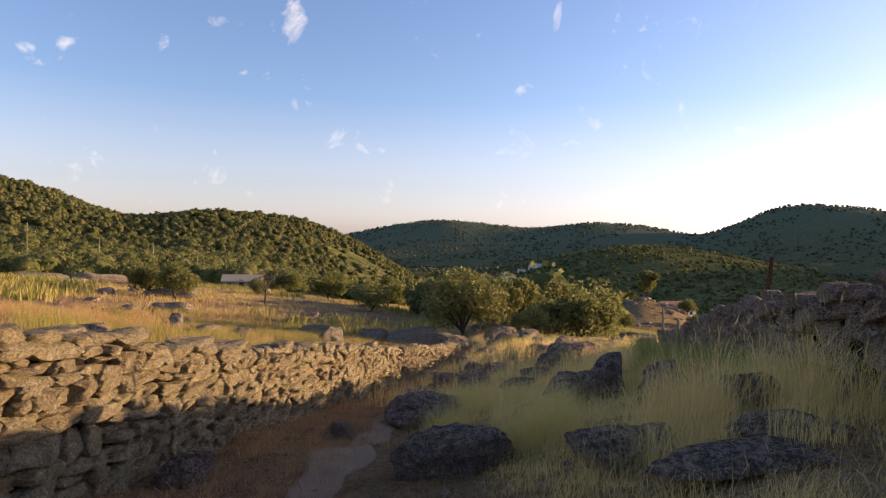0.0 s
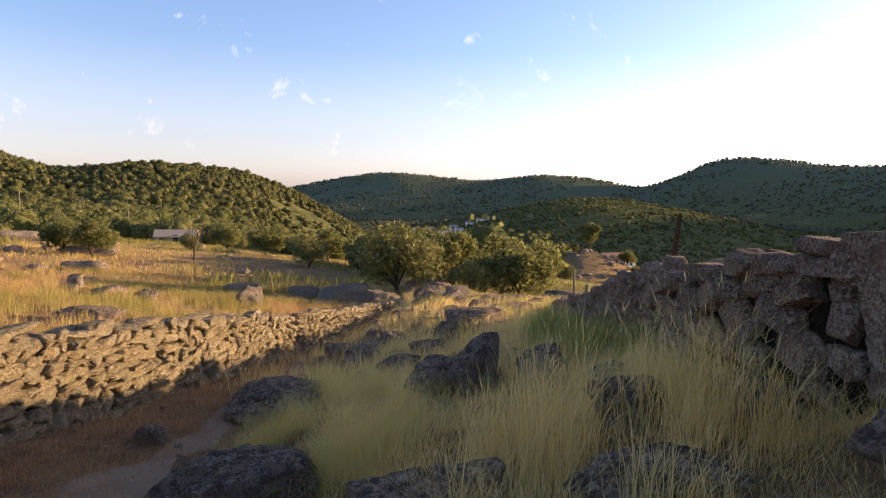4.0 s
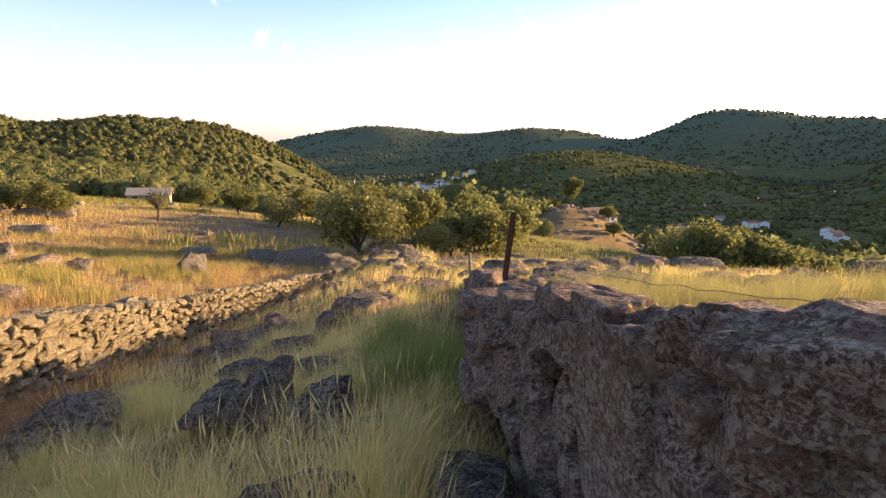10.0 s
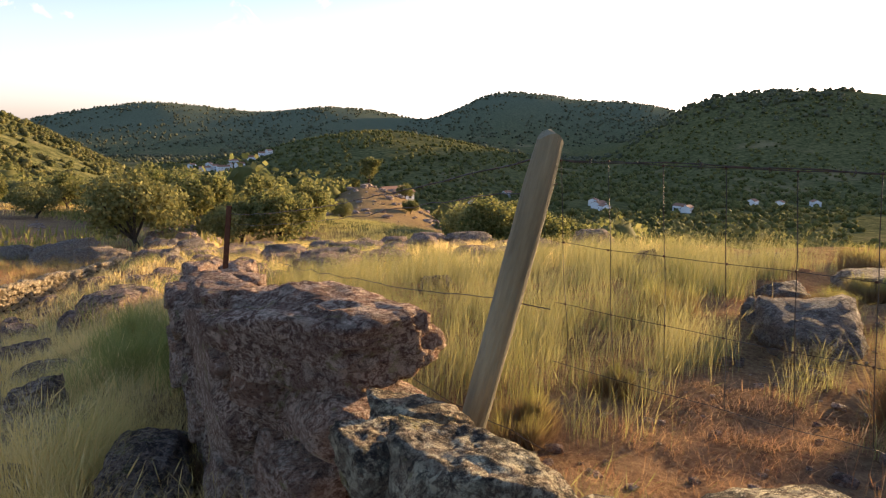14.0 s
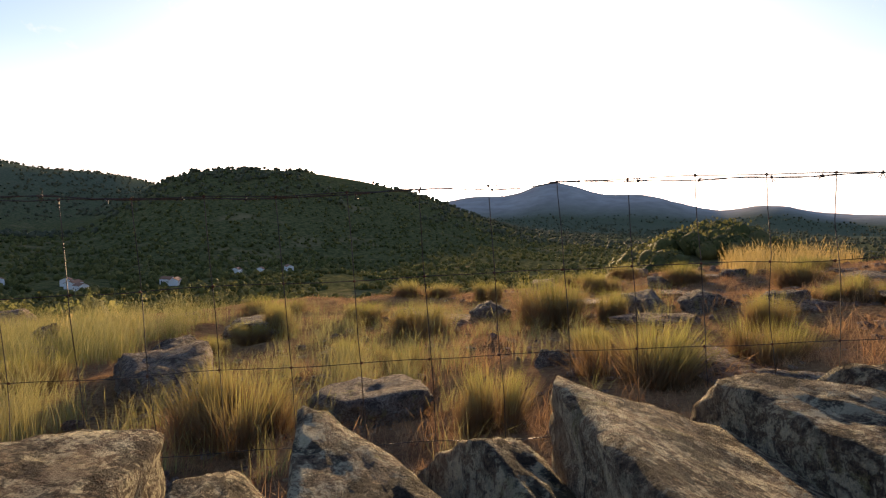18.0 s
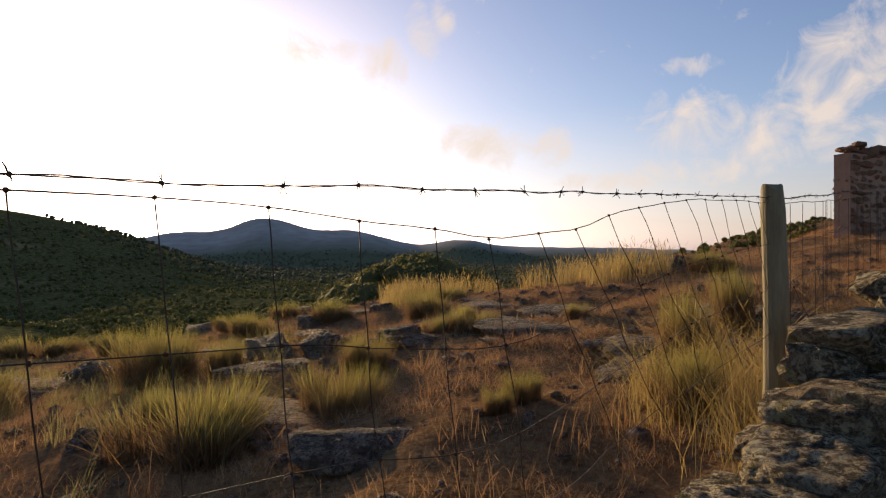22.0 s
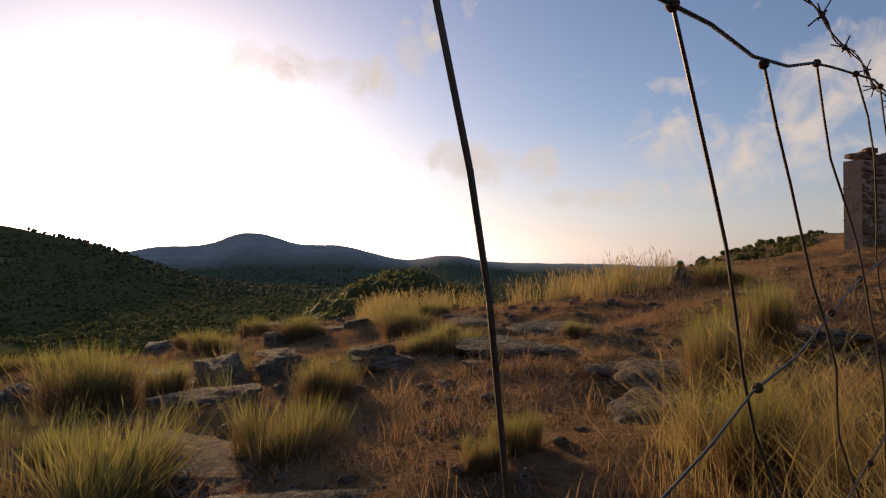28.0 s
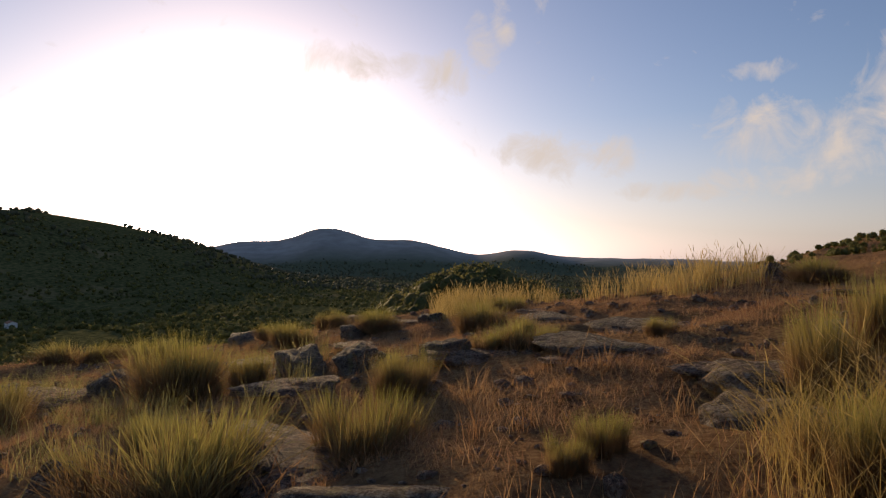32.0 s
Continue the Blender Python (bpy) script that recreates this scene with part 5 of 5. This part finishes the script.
def barbed(a, b, sag, seed, gauge=0.0007):
    """Two twisted strands with four-point barbs."""
    a, b = Vector(a), Vector(b)
    lng = (b - a).length
    n = int(lng / 0.02)
    q = (b - a).to_track_quat("Z", "Y").to_matrix()
    mid = [a.lerp(b, i / n) + Vector((0, 0, -sag * 4 * (i / n) * (1 - i / n))) for i in range(n + 1)]
    mid = [kink(m, 0.007, seed) if 0 < i < n else m for i, m in enumerate(mid)]
    for ph in (0, math.pi):
        bm = bmesh.new()
        tube(bm, [m + q @ Vector((math.cos(i * 1.0 + ph) * 0.0009, math.sin(i * 1.0 + ph) * 0.0009, 0)) for i, m in enumerate(mid)], gauge, 4)
        part("barbed_strand", bm, M_WIRE, fence)
    r = random.Random(seed)
    d = 0.06
    while d < lng:
        m = mid[min(n, int(d / 0.02))]
        bm = bmesh.new()
        for k in range(4):
            t = r.uniform(0, math.tau)
            w = q @ Vector((math.cos(t), math.sin(t), r.uniform(-0.5, 0.5)))
            tube(bm, [m - w * 0.004, m + w * 0.010], 0.0006, 4)
        bmesh.ops.create_uvsphere(bm, u_segments=6, v_segments=4, radius=0.0026, matrix=Matrix.Translation(m))
        part("barb", bm, M_WIRE, fence)
        d += r.uniform(0.09, 0.13)


barbed((4.09, 2.88, 2.13), (4.70, 1.43, 2.138), 0.0, 3)
barbed((4.70, 1.43, 2.138), (4.88, 1.0, 2.168), 0.0, 6)
barbed((4.88, 1.0, 2.168), (5.155, 0.27, 2.206), 0.0, 8)
barbed((5.155, 0.27, 2.206), (5.478, -0.17, 2.228), 0.0, 4)
barbed((5.478, -0.17, 2.228), (6.475, -1.30, 2.315), 0.0, 5)
barbed((6.475, -1.30, 2.31), (9.85, -4.95, 2.83), 0.03, 7, 0.0014)
barbed((4.09, 2.9, 2.15), (3.80, 7.25, 1.5), 0.05, 9, 0.0014)
for level, (za, zb) in enumerate(((2.29, 2.8), (2.15, 2.66), (2.02, 2.52), (1.88, 2.38))):
    bm = bmesh.new()
    tube(bm, [kink((6.475 + 3.375 * u, -1.30 - 3.65 * u, za + (zb - za) * u - 0.04 * math.sin(u * math.pi)), 0.012, level) for u in np.linspace(0, 1, 60)], 0.0013, 4)
    part("line_wire", bm, M_WIRE, fence)
for n in range(39):
    u = (n + 0.5) / 39
    bm = bmesh.new()
    tube(bm, [(6.475 + 3.375 * u + 0.03 * math.sin(n), -1.30 - 3.65 * u, 2.29 + 0.51 * u - 0.04 * math.sin(u * math.pi) - v * 0.42) for v in np.linspace(0, 1, 5)], 0.0012, 4)
    part("stay_wire", bm, M_WIRE, fence)
for level, (za, zb) in enumerate(((2.08, 1.42), (1.8, 1.2), (1.45, 1.02))):
    bm = bmesh.new()
    tube(bm, [kink((4.08 - 0.26 * u, 2.9 + 4.29 * u, za + (zb - za) * u - 0.04 * math.sin(u * math.pi)), 0.012, level + 20) for u in np.linspace(0, 1, 60)], 0.0014, 4)
    part("line_wire", bm, M_WIRE, fence)

# ================= the ruin =================
M_RED = mat_stone("reddish_masonry", (0.36, 0.175, 0.11), (0.55, 0.31, 0.20), (0.60, 0.42, 0.30), 0.3, (0.54, 0.27, 0.155), 0.1)
REDSTONE = [stone_data("stone", 500 + i, 1, M_RED, 6, 0.02) for i in range(6)]
build_wall("ruin_wall", [(13.62, -7.24, 3.79), (14.03, -8.35, 3.81), (14.93, -10.8, 3.84), (16.03, -13.8, 3.85)], 0.32, (0.07, 0.14), (0.10, 0.26), REDSTONE, "tall roofless ruin wall of small reddish stones", 21, faces=(-1, 1), lean=3, fill=1.1, back=0.035, core_mat=M_MORTAR)

# ================= trees =================
def crown_data(name, seed, lobes, leaves, size, mat, radius, height, base):
    """A crown of many small leaf sprays on uneven lobes."""
    g = np.random.default_rng(seed)
    cen, rad = [], []
    for _ in range(lobes):
        a, o = g.uniform(0, 2 * np.pi), np.sqrt(g.random()) * 0.72
        cen.append((math.cos(a) * o * radius, math.sin(a) * o * radius, base + (height - base) * g.uniform(0.25, 0.85) * (1 - 0.35 * o)))
        rad.append(g.uniform(0.26, 0.46) * radius)
    cen, rad = np.array(cen), np.array(rad)
    k = g.integers(0, lobes, leaves)
    d = g.normal(size=(leaves, 3))
    d /= np.linalg.norm(d, axis=1, keepdims=True)
    p = cen[k] + d * (rad[k] * g.uniform(0.72, 1.08, leaves))[:, None] * np.array([1, 1, 0.8])
    u = g.normal(size=(leaves, 3))
    u /= np.linalg.norm(u, axis=1, keepdims=True)
    w = np.cross(u, d + g.normal(size=(leaves, 3)) * 0.6)
    w /= np.linalg.norm(w, axis=1, keepdims=True)
    s = size * g.uniform(0.6, 1.3, leaves)[:, None]
    v = np.stack([p - u * s, p - w * s * 0.55, p + u * s, p + w * s * 0.55], 1).reshape(-1, 3)
    f = (np.arange(leaves)[:, None] * 4 + np.arange(4)[None]).reshape(-1, 4)
    return mesh_of(name, v, f, mat, False), cen


def tree(kind, label, seed, mat, radius, height, base, lobes, leaves, size, trunks=1):
    top = tagged(new(kind), label, "tree", "trees of the valley")
    crown, cen = crown_data("crown", seed, lobes, leaves, size, mat, radius, height, base)
    new("crown", crown).parent = top
    r = random.Random(seed)
    bm = bmesh.new()
    fork = Vector((0.1 * radius, 0, base * 0.75))
    limb(bm, Vector((0, 0, -0.4)), fork * 0.55, 0.07 * radius, 0.055 * radius, 8)
    limb(bm, fork * 0.55, fork, 0.055 * radius, 0.05 * radius, 8)
    part("trunk", bm, M_BARK, top, "dark rough trunk")
    for c in cen[:9]:
        bm = bmesh.new()
        mid = fork.lerp(Vector(c), 0.55) + Vector((r.uniform(-0.2, 0.2), r.uniform(-0.2, 0.2), 0.1)) * radius * 0.4
        limb(bm, fork, mid, 0.03 * radius, 0.02 * radius, 6)
        limb(bm, mid, Vector(c), 0.02 * radius, 0.008 * radius, 6)
        part("limb", bm, M_BARK, top)
    return top


OAK_L, OLIVE_L = "round dark-green holm oak with a dense crown", "grey-green olive tree with an open crown"
TREES = {
    "oak": tree("oak_tree", OAK_L, 31, M_LEAF, 2.6, 4.4, 0.7, 30, 6500, 0.15),
    "oak2": tree("oak_tree", OAK_L, 32, M_LEAF, 2.6, 4.8, 0.8, 26, 6000, 0.15),
    "olive": tree("olive_tree", OLIVE_L, 33, M_OLIVE, 2.7, 4.2, 0.4, 28, 6500, 0.12),
    "tall": tree("tall_tree", "tall narrow dark-green tree above the terraces", 34, M_LEAF, 2.2, 8.5, 2.0, 22, 4200, 0.22),
}


def at_bearing(az, r):
    return 4.0 + r * math.sin(radians(az)), 2.0 + r * math.cos(radians(az))


PLANT = [("olive", -3.4, 41, 1.15), ("oak", 1.8, 50, 1.0), ("oak2", 5.0, 47, 0.85), ("oak", 8.6, 45, 1.0), ("oak2", 7.0, 58, 1.1), ("olive", 3.3, 43, 0.7), ("oak", -1.5, 66, 1.2), ("olive", -10.0, 72, 0.9), ("oak2", -27.5, 62, 0.75),
         ("oak", -29.5, 66, 0.7), ("oak", 11.0, 62, 1.0), ("olive", 12.0, 75, 0.9), ("tall", 17.3, 158, 1.15), ("oak2", 15.8, 156, 0.7), ("oak", 20.5, 140, 0.8), ("oak", 4.6, 60, 0.85), ("oak2", 6.8, 66, 0.85), ("oak", 2.2, 70, 0.95), ("oak2", -1.0, 74, 1.05), ("oak", 9.6, 72, 0.95), ("oak", 28.0, 46, 0.9), ("oak2", 30.5, 50, 0.95), ("oak", 33.0, 48, 0.9), ("oak2", 35.5, 55, 1.0),
         ("oak", 38.0, 60, 0.9), ("olive", 26.0, 52, 0.8), ("oak2", -13.0, 95, 1.0), ("oak", -16.0, 120, 1.0), ("olive", -19.5, 90, 0.6), ("oak2", -7.5, 92, 1.1), ("oak", -4.5, 84, 1.15), ("oak", 21.0, 120, 0.7), ("olive", 14.5, 100, 0.8), ("oak", 0.5, 78, 1.2), ("oak2", 4.0, 74, 1.1)]
first = {}
for kind, az, r, size in PLANT:
    x, y = at_bearing(az, r)
    m = pose(x, y, gz(x, y), 0, 0, (az * 71) % 360) @ Matrix.Diagonal((size, size, size, 1))
    if kind not in first:
        first[kind] = True
        TREES[kind].matrix_basis = m
    else:
        src = TREES[kind]
        keep = src.matrix_basis.copy()
        src.matrix_basis = Matrix.Identity(4)
        copy_thing(src, m)
        src.matrix_basis = keep


# ================= woods on the slopes =================
def woods(name, label, count, rmin, rmax, az0, az1, size, level, leafy, ok, seed, mat):
    g = np.random.default_rng(seed)
    bm = bmesh.new()
    bmesh.ops.create_icosphere(bm, subdivisions=level + 1, radius=0.86)
    bm.verts.ensure_lookup_table()
    sph = np.array([v.co[:] for v in bm.verts])
    tri = np.array([[v.index for v in f.verts] for f in bm.faces])
    bm.free()
    az = g.uniform(az0, az1, count * 2)
    r = rmin * (rmax / rmin) ** (g.random(count * 2) ** 0.75)
    x, y = 4 + r * np.sin(np.radians(az)), 2 + r * np.cos(np.radians(az))
    pick = ok(az, r, x, y)
    x, y, r = x[pick][:count], y[pick][:count], r[pick][:count]
    n = len(x)
    z = ground_z(x, y)
    s = g.uniform(*size, n) * (0.8 + 0.4 * g.random(n))
    bump = 1 + (0.10 if level else 0.12) * g.normal(size=(n, len(sph)))
    hgt = g.uniform(0.75, 1.15, n)
    v = sph[None] * bump[..., None] * s[:, None, None] * np.stack([np.ones(n), np.ones(n), hgt], -1)[:, None, :]
    v = v + np.stack([x, y, z + s * hgt * 0.62], -1)[:, None, :]
    f = (np.arange(n)[:, None, None] * len(sph) + tri[None]).reshape(-1, 3)
    tagged(new(name, mesh_of(name, v.reshape(-1, 3), f, mat, True)), label, "trees", kind="stuff")
    if leafy:
        m = n * leafy
        k = np.repeat(np.arange(n), leafy)
        d = g.normal(size=(m, 3))
        d[:, 2] = np.abs(d[:, 2]) * 0.9 - 0.15
        d /= np.linalg.norm(d, axis=1, keepdims=True)
        p = np.stack([x, y, z + s * hgt * 0.62], -1)[k] + d * (s[k] * g.uniform(0.85 if level else 0.75, 1.18 if level else 1.0, m))[:, None] * np.stack([np.ones(m), np.ones(m), hgt[k]], -1)
        u = g.normal(size=(m, 3))
        u /= np.linalg.norm(u, axis=1, keepdims=True)
        w = np.cross(u, d + 0.4 * g.normal(size=(m, 3)))
        w /= np.linalg.norm(w, axis=1, keepdims=True)
        q = (s[k] * (0.13 if level else 0.24) * g.uniform(0.6, 1.3, m))[:, None]
        lv = np.stack([p - u * q, p - w * q * 0.7, p + u * q, p + w * q * 0.7], 1).reshape(-1, 3)
        lf = (np.arange(m)[:, None] * 4 + np.arange(4)[None]).reshape(-1, 4)
        tagged(new(name + ("_leaves" if level else ""), mesh_of(name, lv, lf, mat, False)), label, "trees", kind="stuff")


def off_village(az, r):
    return (az < 1.5) | (az > 9.5) | (r < 610) | (r > 850) | (np.abs(np.sin(az * 9.0 + r * 0.05)) > 0.93)


def wood_start(az):
    return np.interp(az, [-60, -14, -7, -4, 10, 13, 15, 23, 26, 40, 60, 88, 92, 108, 112], [145, 142, 95, 60, 60, 75, 190, 190, 62, 60, 60, 100, 112, 112, 400])


woods("near_woods", "holm oak woods on the lower slope", 2700, 58, 330, -48, 42, (1.6, 2.9), 1, 110, lambda az, r, x, y: (r > wood_start(az)) & (waves(x, y, 0.03) + 0.4 * waves(x, y, 0.11) > -0.6), 61, M_LEAF)
woods("slope_woods", "dense green woods over the hillsides", 16000, 240, 1300, -2, 112, (1.5, 3.2), 0, 6, lambda az, r, x, y: (waves(x, y, 0.017) + 0.4 * waves(x, y, 0.05) > -0.85) & off_village(az, r), 62, M_LEAF)
woods("hill_woods", "sunlit oak woods and scrub over the near hill", 15000, 180, 780, -52, 11, (0.9, 2.4), 0, 24, lambda az, r, x, y: waves(x, y, 0.02) + 0.5 * waves(x, y, 0.06) + 0.4 * waves(x, y, 0.15) > -0.95, 67, M_HILL)
woods("far_woods", "far wooded hills", 12000, 1100, 3100, -25, 112, (3, 5.5), 0, 0, lambda az, r, x, y: waves(x, y, 0.006) + 0.5 * waves(x, y, 0.017) > -0.6, 63, M_WOODS)
woods("valley_scrub", "scrub and trees along the valley slope", 3000, 60, 420, 38, 92, (1.0, 2.4), 0, 20, lambda az, r, x, y: (r > wood_start(az)) & (waves(x, y, 0.04) > -0.55), 64, M_LEAF)
woods("mound_woods", "dark thicket on the mound beyond the field", 900, 95, 220, 82, 106, (1.4, 2.6), 1, 60, lambda az, r, x, y: r > wood_start(az), 65, M_HILL)
woods("crest_scrub", "dark low scrub along the crest beside the ruin", 1400, 12, 34, 111, 131, (0.03, 0.085), 1, 40, lambda az, r, x, y: r > 14, 68, M_LEAF)
woods("hill_scrub", "low dark scrub on the near hill", 1500, 40, 200, 112, 150, (0.2, 0.5), 1, 30, lambda az, r, x, y: waves(x, y, 0.15) > -0.5, 66, M_LEAF)


# ================= houses and poles =================
def house(name, x, y, w, d, h, pitch, yaw, wall_mat, label, openings=3, lift=0.0):
    top = tagged(new(name), label, "house", "valley houses")
    bm = bmesh.new()
    hw, hd = w / 2, d / 2
    base = [(-hw, -hd), (hw, -hd), (hw, hd), (-hw, hd)]
    lo = [bm.verts.new((a, b, -3.2)) for a, b in base]
    hi = [bm.verts.new((a, b, h)) for a, b in base]
    g0, g1 = bm.verts.new((-hw, 0, h + pitch)), bm.verts.new((hw, 0, h + pitch))
    for k in range(4):
        bm.faces.new((lo[k], lo[(k + 1) % 4], hi[(k + 1) % 4], hi[k]))
    bm.faces.new((hi[1], hi[2], g1))
    bm.faces.new((hi[3], hi[0], g0))
    part("wall", bm, wall_mat, top)
    bm = bmesh.new()
    for sgn in (-1, 1):
        o = 0.35
        eave, ridge = (sgn * (hd + o), h - o * pitch / hd), (0, h + pitch)
        pts = [(-hw - o, eave[0], eave[1]), (hw + o, eave[0], eave[1]), (hw + o, ridge[0], ridge[1]), (-hw - o, ridge[0], ridge[1])]
        lower = [bm.verts.new((a, b, c + 0.02)) for a, b, c in pts]
        upper = [bm.verts.new((a, b, c + 0.2)) for a, b, c in pts]
        bm.faces.new(upper)
        bm.faces.new(lower[::-1])
        for k in range(4):
            bm.faces.new((lower[k], lower[(k + 1) % 4], upper[(k + 1) % 4], upper[k]))
    bmesh.ops.recalc_face_normals(bm, faces=bm.faces[:])
    part("roof", bm, M_OLDTILE if wall_mat is M_OLDWALL else M_CLAY, top, "weathered clay-tile roof")
    for sgn in (-1, 1):
        for k in range(openings):
            bm = bmesh.new()
            cx = -hw + w * (k + 0.5) / openings
            dr = k == openings // 2
            bmesh.ops.create_cube(bm, size=1, matrix=Matrix.Translation((cx, sgn * hd, 1.0 if dr else h * 0.55)) @ Matrix.Diagonal((0.9, 0.12, 2.0 if dr else 0.9, 1)))
            part("door" if dr else "window", bm, M_SHADE, top)
    top.matrix_basis = pose(x, y, gz(x, y) + lift, 0, 0, yaw)
    return top


def spot(az, r):
    x, y = at_bearing(az, r)
    return x, y


house("farmhouse", -41.8, 129.0, 7.4, 4.6, 1.7, 1.1, 12, M_OLDWALL, "small old farmhouse with ochre walls and tiled roof", 3, 0.0)
VILLAGE = [(3.2, 870, 14, 0), (4.0, 875, 11, 40), (4.7, 860, 16, 10), (5.3, 870, 12, 80), (6.1, 860, 12, 30), (3.6, 900, 9, 60), (6.0, 760, 14, 20), (6.7, 765, 12, 70), (7.3, 758, 11, 110), (7.1, 900, 10, 15), (2.2, 930, 10, 50), (8.0, 930, 9, 0), (8.6, 940, 9, 30), (5.6, 900, 12, 0), (6.6, 790, 10, 10)]
for az, r, w, yaw in VILLAGE:
    x, y = spot(az, r)
    house("village_house", x, y, w, 7, 5.0, 1.8, yaw, M_WHITE, "white-rendered village house with a red tiled roof", 4)
FARMS = [(32.6, 570, 13, 10), (33.6, 575, 9, 60), (38.5, 515, 12, 20), (39.0, 500, 8, 80), (38.0, 530, 8, 40), (46.0, 515, 12, 30), (45.4, 520, 9, 100), (28.0, 470, 12, 15), (27.0, 480, 8, 60), (24.5, 300, 10, 10), (53.0, 620, 9, 30), (55.5, 640, 10, 50), (51.0, 600, 8, 15), (30.2, 600, 8, 0)]
for az, r, w, yaw in FARMS:
    x, y = spot(az, r)
    house("white_farm", x, y, w, 7, 4.2, 1.7, yaw, M_WHITE, "white farmhouse with a tiled roof among the trees", 3)
x, y = spot(19.6, 168)
house("white_farm", x, y, 9, 6, 2.8, 1.4, 20, M_WHITE, "white cottage beside the tall tree", 3)


def power_pole(x, y, h):
    ob = tagged(new("power_pole"), "thin weathered wooden power pole on the meadow", "pole", "power poles")
    bm = bmesh.new()
    limb(bm, Vector((0, 0, -0.5)), Vector((0, 0, h)), 0.16, 0.11, 8)
    part("shaft", bm, M_POST, ob)
    bm = bmesh.new()
    bmesh.ops.create_cube(bm, size=1, matrix=Matrix.Translation((0, 0, h - 0.4)) @ Matrix.Diagonal((1.1, 0.1, 0.1, 1)))
    part("cross_arm", bm, M_POST, ob)
    ob.matrix_basis = pose(x, y, gz(x, y), 0, 0, 20)


for x, y, h in ((-108, 160, 11.5), (-92, 165, 8.5), (-78, 166, 7.5), (-62.5, 157, 7.2)):
    power_pole(x, y, h)


def snag(x, y, h, seed):
    r = random.Random(seed)
    ob = tagged(new("bare_tree"), "leafless dead tree with thin grey branches", "tree")
    bm = bmesh.new()
    limb(bm, Vector((0, 0, -0.3)), Vector((0.1, 0, h * 0.4)), h * 0.03, h * 0.02, 7)
    part("trunk", bm, M_BARK, ob)
    for _ in range(8):
        bm = bmesh.new()
        a = r.uniform(0, 6.28)
        st = Vector((0.1, 0, h * r.uniform(0.2, 0.4)))
        mid = st + Vector((math.cos(a) * h * 0.2, math.sin(a) * h * 0.2, h * 0.25))
        limb(bm, st, mid, h * 0.014, h * 0.008, 5)
        for _ in range(3):
            limb(bm, mid, mid + Vector((r.uniform(-0.2, 0.2) * h, r.uniform(-0.2, 0.2) * h, h * r.uniform(0.1, 0.3))), h * 0.007, h * 0.002, 4)
        part("branch", bm, M_BARK, ob)
    ob.matrix_basis = pose(x, y, gz(x, y), 0, 0, 0)


snag(-19.0, 66.0, 4.2, 3)
x, y = spot(25.5, 60)
snag(x, y, 5.0, 5)
